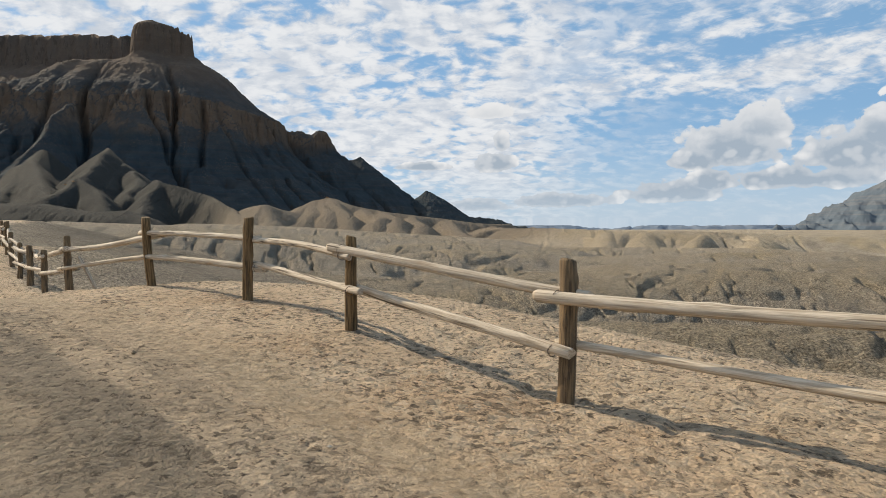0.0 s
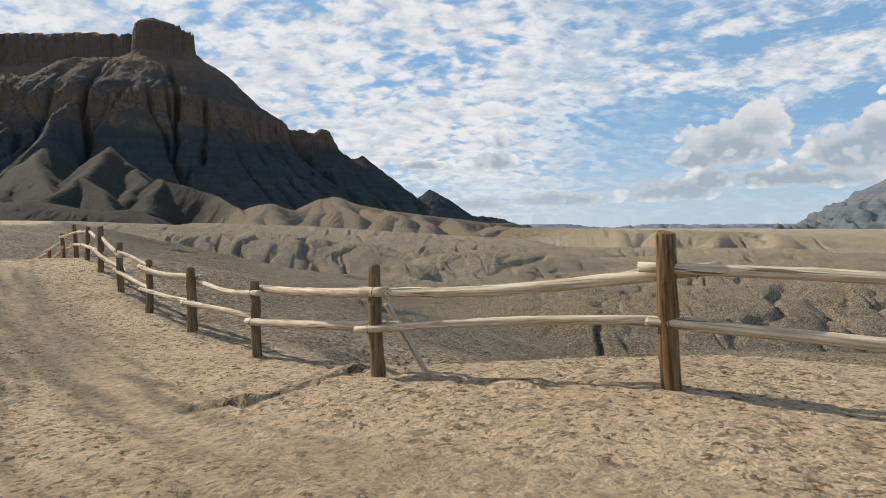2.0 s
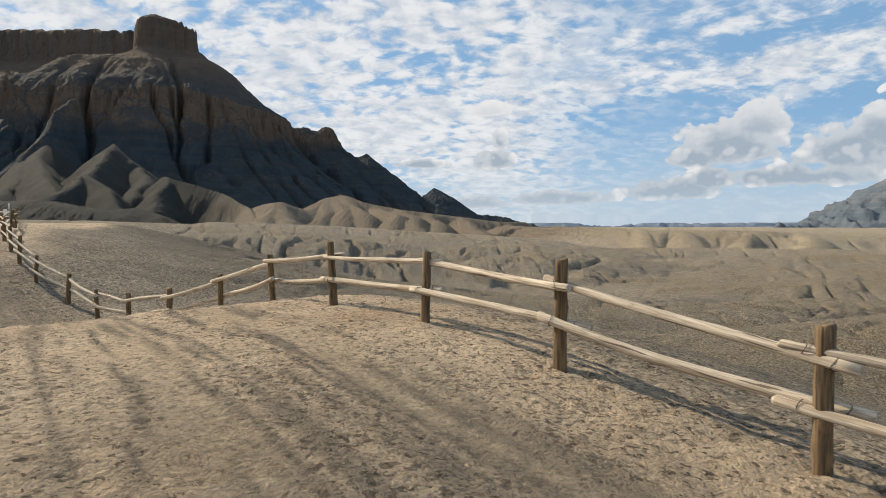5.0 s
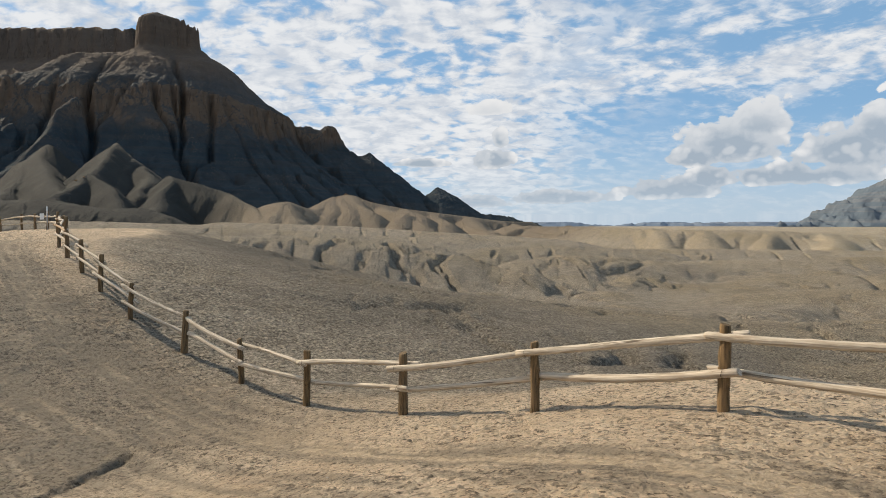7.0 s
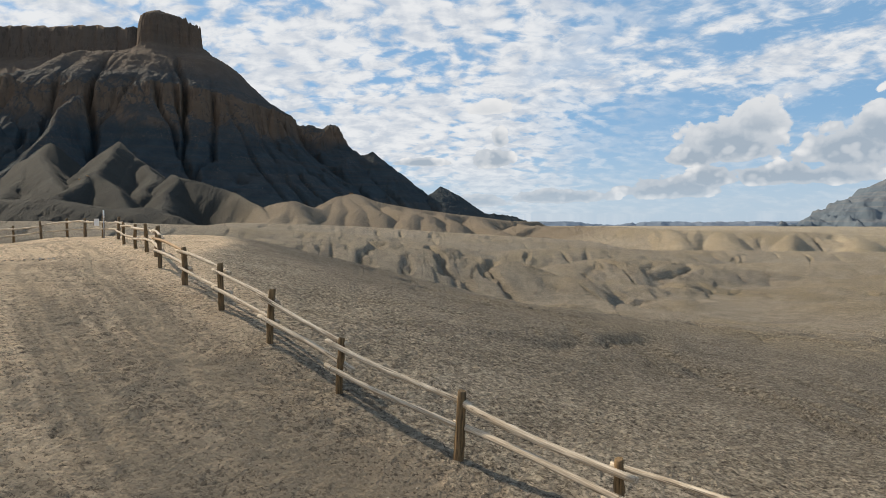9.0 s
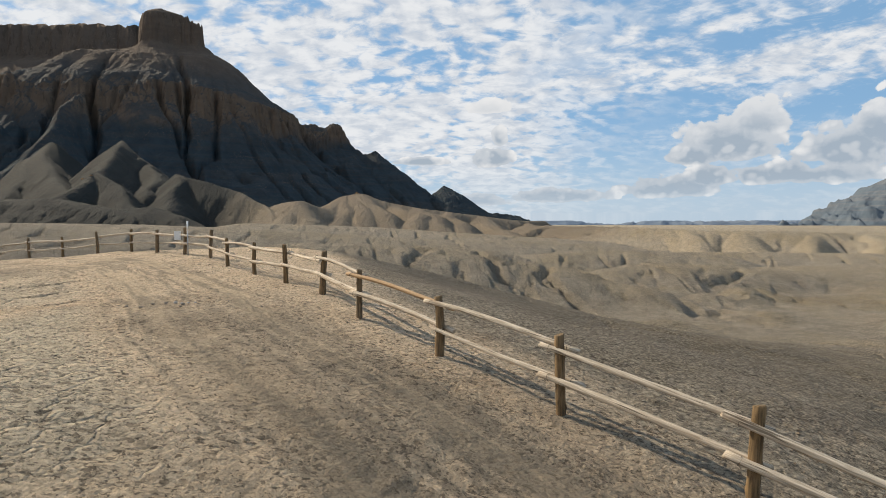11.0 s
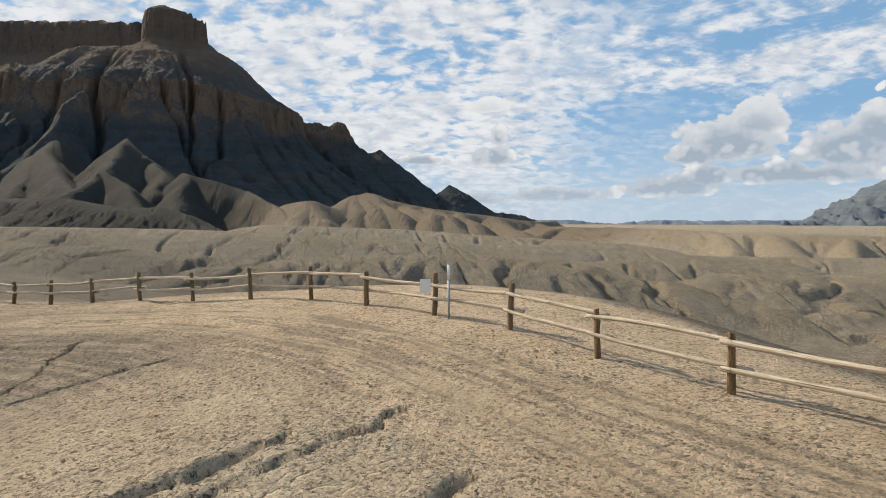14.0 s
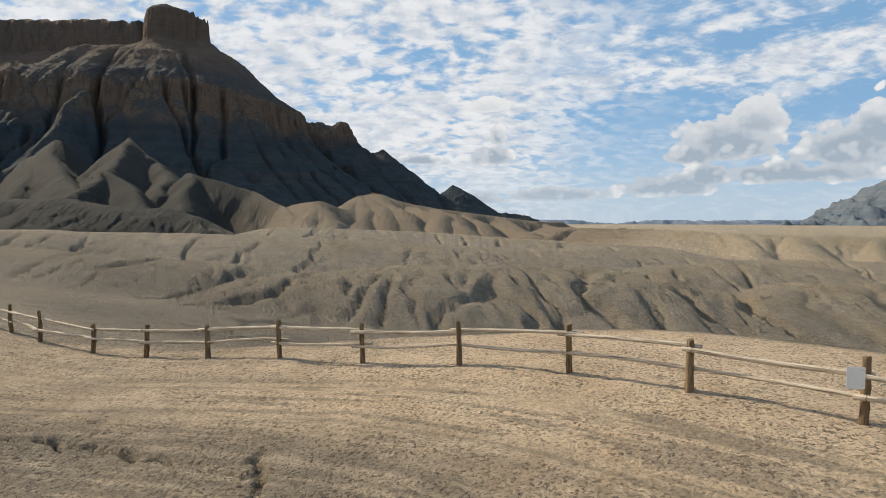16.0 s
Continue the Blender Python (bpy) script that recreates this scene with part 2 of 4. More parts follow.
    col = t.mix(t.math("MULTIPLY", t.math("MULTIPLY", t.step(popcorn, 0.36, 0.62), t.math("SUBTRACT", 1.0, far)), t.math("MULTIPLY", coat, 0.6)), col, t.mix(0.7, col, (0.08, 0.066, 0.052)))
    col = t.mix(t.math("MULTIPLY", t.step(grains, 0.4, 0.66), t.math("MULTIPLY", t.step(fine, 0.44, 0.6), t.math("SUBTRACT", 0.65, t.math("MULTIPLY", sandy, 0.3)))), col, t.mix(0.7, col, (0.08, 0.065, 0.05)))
    cell = t.add("ShaderNodeSeparateColor")
    t.put(cell.inputs[0], stones.outputs["Color"])
    bit = t.add("ShaderNodeSeparateColor")
    t.put(bit.inputs[0], chips.outputs["Color"])
    loose = t.math("MULTIPLY", t.step(t.noise(pos, 0.8, 4.0, 0.6), 0.3, 0.6), t.math("SUBTRACT", 1.0, t.math("MULTIPLY", wheel, 0.6)))
    col = t.mix(t.math("MULTIPLY", t.step(cell.outputs[0], 0.8, 0.95), t.math("MULTIPLY", loose, 0.85)), col, t.mix(0.8, col, (0.07, 0.055, 0.042)))
    col = t.mix(t.math("MULTIPLY", t.step(bit.outputs[0], 0.74, 0.95), t.math("MULTIPLY", loose, 0.8)), col, t.mix(0.75, col, (0.08, 0.064, 0.05)))
    col = t.mix(t.math("MULTIPLY", t.step(cell.outputs[1], 0.6, 0.95), t.math("MULTIPLY", t.math("MULTIPLY", loose, pale), 0.5)), col, t.mix(0.55, col, (0.86, 0.74, 0.56)))
    t.put(b.inputs["Base Color"], col)
    b.inputs["Roughness"].default_value = 0.95
    b.inputs["Specular IOR Level"].default_value = 0.12
    calm = t.math("SUBTRACT", 1.0, t.math("MULTIPLY", wheel, 0.75))
    rough = t.math("MULTIPLY", stones.outputs["Distance"], t.math("MULTIPLY", calm, -0.035))
    rough = t.math("ADD", rough, t.math("MULTIPLY", chips.outputs["Distance"], t.math("MULTIPLY", calm, -0.02)))
    rough = t.math("ADD", rough, t.math("MULTIPLY", t.math("ADD", fine, t.math("MULTIPLY", speck, -0.8)), t.math("MULTIPLY", calm, 0.07)))
    rough = t.math("ADD", rough, t.math("MULTIPLY", t.noise(pos, 2.2, 9.0, 0.72), 0.32))
    gaps = t.add("ShaderNodeTexVoronoi", {"Vector": t.vec("ADD", pos, t.vec("MULTIPLY", t.add("ShaderNodeTexNoise", {"Vector": pos, "Scale": 2.0, "Detail": 4.0}).outputs[1], (0.7, 0.7, 0.7))), "Scale": 1.9}, feature="DISTANCE_TO_EDGE").outputs["Distance"]
    rough = t.math("ADD", rough, t.math("MULTIPLY", t.math("MULTIPLY", t.step(gaps, 0.0, 0.07), plate), 0.10))
    rough = t.math("ADD", rough, t.math("MULTIPLY", t.math("MULTIPLY", t.noise(pos, 0.45, 8.0, 0.72), far), 2.0))
    rough = t.math("ADD", rough, t.math("MULTIPLY", t.math("MULTIPLY", t.noise(t.vec("MULTIPLY", pos, (1.0, 0.12, 0.25)), 0.4, 6.0, 0.65, 0.5), far), 2.6))
    rough = t.math("ADD", rough, t.math("MULTIPLY", t.math("MULTIPLY", popcorn, coat), -0.07))
    rough = t.math("ADD", rough, t.math("MULTIPLY", t.math("MULTIPLY", t.step(clump, 0.0, 0.22), slack), 0.05))
    rough = t.math("ADD", rough, t.math("MULTIPLY", t.math("MULTIPLY", t.step(heap, 0.0, 0.3), slack), 0.10))
    rough = t.math("ADD", rough, t.math("MULTIPLY", t.math("MULTIPLY", t.noise(pos, 1.1, 9.0, 0.78), slack), 0.55))
    t.put(b.inputs["Normal"], t.add("ShaderNodeBump", {"Strength": 1.0 * clods, "Distance": 1.0, "Height": rough}).outputs[0])


def rock(t, b):
    """Layered shale and sandstone of the mesa, banded by height."""
    pos = t.add("ShaderNodeNewGeometry").outputs["Position"]
    z = t.add("ShaderNodeSeparateXYZ", {0: pos}).outputs[2]
    steep = t.add("ShaderNodeSeparateXYZ", {0: t.add("ShaderNodeNewGeometry").outputs["True Normal"]}).outputs[2]
    wob = t.noise(pos, 0.012, 4.0, 0.6)
    zz = t.math("ADD", z, t.math("MULTIPLY", wob, 70.0))
    mid = t.noise(pos, 0.06, 6.0, 0.65)
    fine = t.noise(pos, 0.35, 6.0, 0.7)
    # the mesa's shade is painted in: these rock colours are darkened for it
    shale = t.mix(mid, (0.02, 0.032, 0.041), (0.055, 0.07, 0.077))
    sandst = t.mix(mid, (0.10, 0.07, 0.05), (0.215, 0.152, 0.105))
    lay = t.noise(t.vec("MULTIPLY", pos, (0.006, 0.006, 0.16)), 1.0, 5.0, 0.6)
    upper = t.step(zz, 215.0, 285.0)
    band = t.math("MULTIPLY", t.step(zz, 150.0, 190.0), t.math("SUBTRACT", 1.0, t.step(zz, 225.0, 255.0)))
    cliff = t.math("SUBTRACT", 1.0, t.step(steep, 0.35, 0.62))
    mask = t.math("MAXIMUM", t.math("MULTIPLY", upper, 0.75), t.math("MULTIPLY", band, t.math("ADD", 0.25, t.math("MULTIPLY", cliff, 0.75))))
    mask = t.math("MAXIMUM", mask, t.math("MULTIPLY", t.step(fine, 0.6, 0.72), 0.25))
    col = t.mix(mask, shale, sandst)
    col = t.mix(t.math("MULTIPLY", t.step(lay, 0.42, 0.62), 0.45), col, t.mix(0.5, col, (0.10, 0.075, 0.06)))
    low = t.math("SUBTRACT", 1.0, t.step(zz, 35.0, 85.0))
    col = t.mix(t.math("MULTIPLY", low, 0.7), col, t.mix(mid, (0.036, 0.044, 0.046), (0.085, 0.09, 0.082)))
    joint = t.noise(t.vec("MULTIPLY", pos, (0.16, 0.16, 0.012)), 1.0, 5.0, 0.65)
    col = t.mix(t.math("MULTIPLY", t.math("MULTIPLY", t.step(joint, 0.54, 0.64), cliff), 0.55), col, (0.06, 0.045, 0.035))
    scree = t.math("MULTIPLY", t.step(t.noise(pos, 0.6, 4.0, 0.7), 0.58, 0.66), t.step(t.noise(pos, 0.02, 3.0, 0.6), 0.48, 0.6))
    col = t.mix(t.math("MULTIPLY", scree, 0.6), col, (0.27, 0.19, 0.13))
    t.put(b.inputs["Base Color"], col)
    b.inputs["Roughness"].default_value = 0.95
    b.inputs["Specular IOR Level"].default_value = 0.1
    hgt = t.math("ADD", t.math("MULTIPLY", fine, 3.0), t.math("MULTIPLY", t.noise(t.vec("MULTIPLY", pos, (1.0, 1.0, 0.25)), 0.11, 7.0, 0.65), 9.0))
    t.put(b.inputs["Normal"], t.add("ShaderNodeBump", {"Strength": 0.8, "Distance": 1.0, "Height": hgt}).outputs[0])


SOIL = material("dry_clay_soil", earth)
ROCK = material("shade_darkened_mesa_rock", rock)


# aerial haze is painted into these blue-grey base colours
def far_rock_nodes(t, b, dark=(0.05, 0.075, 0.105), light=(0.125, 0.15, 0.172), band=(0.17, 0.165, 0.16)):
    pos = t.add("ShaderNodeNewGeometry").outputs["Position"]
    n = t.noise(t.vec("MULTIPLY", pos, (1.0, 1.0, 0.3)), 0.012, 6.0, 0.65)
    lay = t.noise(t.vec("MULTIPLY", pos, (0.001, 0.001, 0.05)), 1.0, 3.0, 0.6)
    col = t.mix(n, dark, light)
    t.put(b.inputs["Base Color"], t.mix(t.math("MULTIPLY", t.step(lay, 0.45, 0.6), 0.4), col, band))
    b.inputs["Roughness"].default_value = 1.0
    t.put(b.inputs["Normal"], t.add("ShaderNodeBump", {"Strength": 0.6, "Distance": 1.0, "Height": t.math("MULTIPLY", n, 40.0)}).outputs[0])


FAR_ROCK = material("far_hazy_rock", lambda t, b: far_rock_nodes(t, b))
# paler still: more haze painted in for the horizon
HAZE_ROCK = material("farthest_hazed_rock", lambda t, b: far_rock_nodes(t, b, (0.11, 0.16, 0.225), (0.18, 0.225, 0.28), (0.27, 0.28, 0.30)))


# ---- terrain ----
def lattice(ix, iy, seed):
    h = (ix.astype(np.int64) * 374761393 + iy.astype(np.int64) * 668265263 + seed * 1442695041) & 0xFFFFFFFF
    h = ((h ^ (h >> 13)) * 1274126177) & 0xFFFFFFFF
    return ((h ^ (h >> 16)) & 0xFFFF) * (2 * math.pi / 65536)


def perlin(x, y, seed=0):
    """Gradient noise, about -0.7 to 0.7."""
    ix, iy = np.floor(x), np.floor(y)
    fx, fy = x - ix, y - iy
    u, v = fx * fx * fx * (fx * (fx * 6 - 15) + 10), fy * fy * fy * (fy * (fy * 6 - 15) + 10)

    def corner(a, b):
        g = lattice(ix + a, iy + b, seed)
        return np.cos(g) * (fx - a) + np.sin(g) * (fy - b)

    top = corner(0, 0) + u * (corner(1, 0) - corner(0, 0))
    return top + v * (corner(0, 1) + u * (corner(1, 1) - corner(0, 1)) - top)


def fbm(x, y, octaves, seed, gain=0.5):
    total, a = 0.0, 1.0
    for o in range(octaves):
        total = total + a * perlin(x * 2.03 ** o, y * 2.03 ** o, seed + o)
        a *= gain
    return total


def billow(x, y, octaves, seed, gain=0.45):
    """Rounded swells parted by sharp creases, 0 at the creases."""
    total, a = 0.0, 1.0
    for o in range(octaves):
        total = total + a * np.sqrt(np.abs(perlin(x * 2.1 ** o, y * 2.1 ** o, seed + o)) ** 2 + 0.0008)
        a *= gain
    return total


def smooth(v, lo, hi):
    k = np.clip((v - lo) / (hi - lo), 0, 1)
    return k * k * (3 - 2 * k)


def spline(v, knots):
    """A smooth curve through (place, height) knots."""
    p, h = np.array(knots, float).T
    m = np.gradient(h, p)
    i = np.clip(np.searchsorted(p, v) - 1, 0, len(p) - 2)
    d = p[i + 1] - p[i]
    k = np.clip((v - p[i]) / d, 0, 1)
    return (2 * k**3 - 3 * k**2 + 1) * h[i] + (k**3 - 2 * k**2 + k) * d * m[i] + (3 * k**2 - 2 * k**3) * h[i + 1] + (k**3 - k**2) * d * m[i + 1]


ALONG, ACROSS = Vector((-0.7515, 0.6597)), Vector((0.6597, 0.7515))
# height of the ground under the fence, along its course
CREST = [(-40, 1.5), (-12, 1.9), (-3, 1.72), (2.3, 1.74), (4.7, 1.98), (6.9, 2.1), (9.5, 2.1), (12, 1.86), (14.3, 1.68), (17, 1.65), (19, 1.70), (21.2, 1.91), (23.4, 2.18), (25.5, 2.35),
         (28.2, 2.29), (30.4, 2.15), (32.8, 1.60), (35.1, 1.06), (37.6, 0.73), (39.8, 0.82), (42.2, 1.10), (44.5, 1.68), (46.5, 2.18), (48.8, 2.55), (51, 2.92), (53.5, 3.2),
         (55.7, 3.42), (60.8, 3.47), (65.6, 3.73), (70.7, 3.78), (75.7, 3.60), (79, 3.30), (81, 3.2), (84, 2.9), (88, 2.68), (93, 2.7), (110, 2.4), (200, 2.0)]
# how far to the side of the flight line the fence stands
COURSE = [(-40, 6), (0, 4.1), (7, 4.05), (11.9, 3.6), (14.3, 3.88), (19, 4.5), (25.5, 5.65), (30.4, 6.58), (33, 6.78), (38, 6.68), (42, 6.58), (45, 6.36), (48.8, 6.68), (53.5, 7.45), (58.2, 9.05),
          (63.2, 10.25), (68.4, 11.2), (73.2, 11.18), (78, 10.0), (84, 7.3), (90, 5.5), (120, 5)]
FALL = [(-40, 0.45), (8, 0.48), (12, 0.4), (15, 0.34), (22, 0.28), (26, 0.26), (30, 0.28), (33, 0.2), (36, 0.12), (48, 0.14), (56, 0.2), (66, 0.24), (80, 0.2), (120, 0.16)]
SHOULDER = [(-40, 1.2), (10, 1.2), (14, 0.6), (27, 0.6), (30, 1.0), (36, 0.5), (48, 0.5), (58, 1.5), (66, 5.0), (76, 5.0), (84, 2.0), (120, 2.0)]
BANK = [(-40, 0.0), (30, 0.0), (45, 0.0), (52, -0.06), (57, 0.02), (68, 0.1), (75, 0.15), (90, 0.12), (120, 0.0)]
FLOOR = [(0, -2.2), (24, -3.1), (50, -4.1), (105, -5.8), (240, -8.0), (400, -9.0), (700, -10.0), (5000, -13.0)]
# smooth mounds of the valley: the points of a crest (x, y, height), the fall of its flanks, how blunt it is, how coarse its rills are
MOUNDS = [
    ([(-68, 104, 1.2), (-55, 106, 2.4), (-43, 107, 2.5), (-31, 106, 1.7), (-22, 103, 0), (-12, 98, -2.2)], 0.46, 7.5, 1),
    ([(-130, 124, 4.5), (-104, 118, 3.7), (-90, 116, 2.9), (-75, 113, 1.9), (-62, 112, 0.5)], 0.43, 7.5, 1),
    ([(-125, 146, 5.2), (-95, 150, 4.8), (-69, 151, 3.8), (-43, 150, 2.2), (-28, 146, 0)], 0.39, 9.3, 1.2),
    ([(-190, 205, 4.5), (-152, 200, 4.7), (-125, 195, 2.5)], 0.34, 13.1, 1.5),
    ([(-6, 124, -2.2), (1, 126, -1.4), (10, 127, -1.9), (24, 128, -3.2), (36, 126, -4.5)], 0.5, 7.5, 1),
    ([(-18, 150, -1.6), (-9, 151, -0.9), (4, 152, -0.7), (20, 150, -2.5)], 0.43, 7.5, 1.2),
    ([(-60, 178, 2), (-32, 182, 0.8), (-18, 186, 0.6), (-4, 187, -0.2), (14, 186, -1.5), (34, 184, -3)], 0.37, 9.3, 1.4),
    ([(3, 23, -0.7), (9, 21, -0.4), (16, 19, -0.3), (26, 17, -0.3)], 0.65, 4.8, 0.7),
    ([(-4, 42, -1.6), (3, 40, -1), (14, 44, -0.6), (24, 44, -0.2), (36, 42, -0.4)], 0.46, 5.6, 0.8),
    ([(14, 84, -3.4), (28, 80, -2.4), (45, 78, -2.2), (65, 74, -2.4)], 0.39, 7.5, 1),
    ([(-14, 52, -2.4), (-6, 49, -1.5), (3, 52, -1.4), (14, 57, -1.8)], 0.46, 5.6, 0.8),
    ([(30, 112, -4.4), (52, 108, -3.2), (80, 106, -3)], 0.39, 9.3, 1.2),
    ([(40, 160, -4.6), (66, 152, -3.4), (100, 150, -3.2)], 0.34, 9.3, 1.4),
    ([(30, 215, -4), (60, 205, -3.6), (110, 200, -4)], 0.34, 9.3, 1.6),
    ([(-100, 240, 5), (-60, 250, 3.6), (-20, 252, 1), (20, 250, -1.5)], 0.31, 13.1, 1.8),
]
# shale cones at the foot of the mesa, shade painted into their dark colour
SHALE_CONES = [
    ([(-357, 640, 89), (-333, 580, 71), (-292, 485, 44), (-279, 430, 27), (-280, 400, 17)], 0.95, 3, 3),
    ([(-292, 485, 44), (-251, 440, 28), (-225, 405, 13)], 0.9, 3, 3),
    ([(-336, 640, 75), (-326, 600, 64), (-290, 520, 40), (-263, 440, 20)], 1, 3, 3),
    ([(-311, 600, 61), (-273, 540, 47), (-249, 470, 26)], 0.95, 3, 3),
    ([(-459, 690, 96), (-443, 640, 71), (-402, 560, 43), (-353, 460, 20)], 0.95, 4, 3),
    ([(-435, 640, 75), (-377, 560, 53), (-296, 450, 26)], 0.95, 4, 3),
    ([(-317, 430, 21), (-283, 415, 21), (-246, 400, 16), (-212, 385, 11)], 0.5, 9, 3),
    ([(-236, 395, 13), (-213, 400, 15), (-190, 385, 10)], 0.6, 7, 2.5),
    ([(-250, 520, 45), (-232, 490, 41), (-205, 480, 35), (-183, 470, 28), (-155, 440, 17), (-133, 395, 4)], 1, 3, 3),
    ([(-232, 490, 41), (-221, 450, 26), (-205, 400, 10)], 0.95, 3, 3),
]
# brown badland domes and the spurs that run down from their crest
DOMES = [
    ([(-152, 470, 19), (-127, 430, 20), (-118, 470, 15), (-115, 553, 29), (-105, 556, 31), (-85, 548, 24), (-55, 545, 18), (-30, 560, 15), (1, 580, 12), (32, 600, 8)], 0.75, 9, 4),
    ([(-127, 430, 20), (-126, 400, 10), (-127, 372, 0)], 0.83, 7, 3),
    ([(-127, 430, 20), (-112, 392, 7), (-105, 370, -1)], 0.83, 7, 3),
    ([(-118, 470, 15), (-102, 420, 6), (-99, 380, -2)], 0.83, 7, 3),
    ([(-115, 553, 29), (-105, 470, 15), (-98, 400, 3), (-98, 380, -3)], 0.83, 8, 3),
    ([(-108, 555, 30), (-88, 450, 11), (-80, 390, -3)], 0.83, 8, 3),
    ([(-105, 556, 31), (-78, 470, 14), (-67, 420, 2), (-63, 395, -4)], 0.83, 8, 3),
    ([(-74, 545, 20), (-50, 470, 12), (-50, 410, 0), (-53, 395, -6)], 0.83, 9, 3),
    ([(-55, 545, 18), (-40, 480, 11), (-32, 420, 1), (-29, 400, -6)], 0.83, 9, 3),
    ([(-30, 560, 15), (-21, 500, 7), (-17, 440, -1), (-14, 420, -6)], 0.75, 9, 3),
    ([(1, 580, 12), (8, 520, 4), (15, 450, -3)], 0.75, 9, 3),
    ([(32, 600, 8), (51, 620, 7), (71, 640, 7), (83, 650, 0)], 1.2, 3, 3),
    ([(50, 610, 5), (48, 540, -1), (51, 480, -6)], 0.68, 9, 3),
]
# rim of the tawny plain, with spurs between gullies
RIM = [(38.2, 520, 3), (50.1, 450, 2.7), (64.7, 400, 2.8), (77.5, 350, 2.3), (93.8, 320, 1.2), (112.5, 300, 1.4), (130.1, 285, 1), (178.6, 280, -1.1), (246.4, 280, -3.2)]


def ridge(x, y, line, slope, blunt):
    """Height of a crest line's flanks: full height on the line, falling away at a slope."""
    best = np.full(x.shape, -1e9)
    for (x0, y0, z0), (x1, y1, z1) in zip(line, line[1:]):
        dx, dy = x1 - x0, y1 - y0
        k = np.clip(((x - x0) * dx + (y - y0) * dy) / (dx * dx + dy * dy), 0, 1)
        d = np.hypot(x - x0 - k * dx, y - y0 - k * dy)
        best = np.maximum(best, z0 + k * (z1 - z0) - slope * (np.sqrt(d * d + blunt * blunt) - blunt))
    return best


def soft_max(a, b, k):
    h = np.clip(0.5 + 0.5 * (a - b) / k, 0, 1)
    return b + (a - b) * h + k * h * (1 - h)


def course(x, y):
    s, n = x * ALONG.x + y * ALONG.y, x * ACROSS.x + y * ACROSS.y
    return s, n, n - spline(np.clip(s, -40, 120), COURSE)


def valley_floor(x, n):
    """The wash falls away to the right and lies higher to the left."""
    return spline(np.clip(n, 0, 5000), FLOOR) + 2.0 * smooth(-x, 10, 60) * smooth(n, 20, 60)


def rim_spurs():
    rng = np.random.default_rng(19)
    spurs = [(RIM, 0.45, 8, 2.4)]
    for (x0, y0, z0), (x1, y1, z1) in zip(RIM, RIM[1:]):
        count = max(2, int(math.hypot(x1 - x0, y1 - y0) / 19))
        for i in range(count):
            k = (i + rng.uniform(0.2, 0.8)) / count
            x, y, z = x0 + k * (x1 - x0), y0 + k * (y1 - y0), z0 + k * (z1 - z0)
            r, turn = rng.uniform(24, 56), rng.normal(0.1, 0.35)
            z = z + rng.uniform(-0.8, 0.8)
            mid = (x - 0.5 * r * math.sin(turn) + rng.normal(0, 3), y - 0.5 * r * math.cos(turn), z - 2.0)
            spurs.append(([(x, y, z), mid, (x - r * math.sin(turn), y - r * math.cos(turn), z - rng.uniform(6.0, 9.0))], 0.9, 5, 1.8))
    return spurs


def low_mounds():
    """Small rounded mounds scattered over the wash."""
    rng = np.random.default_rng(37)
    rows = []
    for _ in range(70):
        x, y = rng.uniform(-18, 150), rng.uniform(44, 250)
        n = x * ACROSS.x + y * ACROSS.y
        if n < 36 or abs(x) > 0.75 * y + 10 or (x < -4 and y > 80):
            continue
        size = 0.7 + 0.5 * smooth(y, 60, 200)
        half, turn = rng.uniform(4, 11) * size, rng.normal(0.1, 0.5)
        base = float(valley_floor(np.array(x), np.array(n)))
        top = base + rng.uniform(0.9, 2.3) * size
        dx, dy = half * math.cos(turn), half * math.sin(turn)
        rows.append(([(x - dx, y - dy, top - 0.8), (x + rng.normal(0, 1), y + rng.normal(0, 1), top), (x + dx, y + dy, top - 1.1)], 0.5, 3.5 * size, 0.8 * size))
    return rows


HILLS = MOUNDS + SHALE_CONES + DOMES + rim_spurs() + low_mounds()


def crests(x, y, rows, floor):
    """The highest of many ridges at each point: its height, how far along its crest, how far down from it, its number and its rills' size."""
    shape = x.shape
    x, y = x.ravel(), y.ravel()
    best, along, down, which, coarse = np.full(x.shape, -90.0), np.zeros(x.shape), np.full(x.shape, 99.0), np.zeros(x.shape), np.ones(x.shape)
    for number, (line, slope, blunt, size) in enumerate(rows):
        reach = (max(p[2] for p in line) - floor) / slope + 2 * blunt + 6
        reach = min(reach, 900.0)
        px, py = [p[0] for p in line], [p[1] for p in line]
        pick = np.nonzero((x > min(px) - reach) & (x < max(px) + reach) & (y > min(py) - reach) & (y < max(py) + reach))[0]
        if not len(pick):
            continue
        qx, qy, run = x[pick], y[pick], 0.0
        for (x0, y0, z0), (x1, y1, z1) in zip(line, line[1:]):
            dx, dy = x1 - x0, y1 - y0
            length = math.hypot(dx, dy)
            k = np.clip(((qx - x0) * dx + (qy - y0) * dy) / (length * length), 0, 1)
            ex, ey = qx - x0 - k * dx, qy - y0 - k * dy
            d = np.hypot(ex, ey)
            z = z0 + k * (z1 - z0) - slope * (np.sqrt(d * d + blunt * blunt) - blunt)
            # round the end of a crest the rills fan out
            fan = np.where((k <= 0) | (k >= 1), np.arctan2(ex, ey) * blunt * 2.0, 0.0)
            win = z > best[pick]
            at = pick[win]
            best[at], along[at], down[at], which[at], coarse[at] = z[win], (run + k * length + fan)[win], d[win], number, size
            run += length
    return [v.reshape(shape) for v in (best, along, down, which, coarse)]


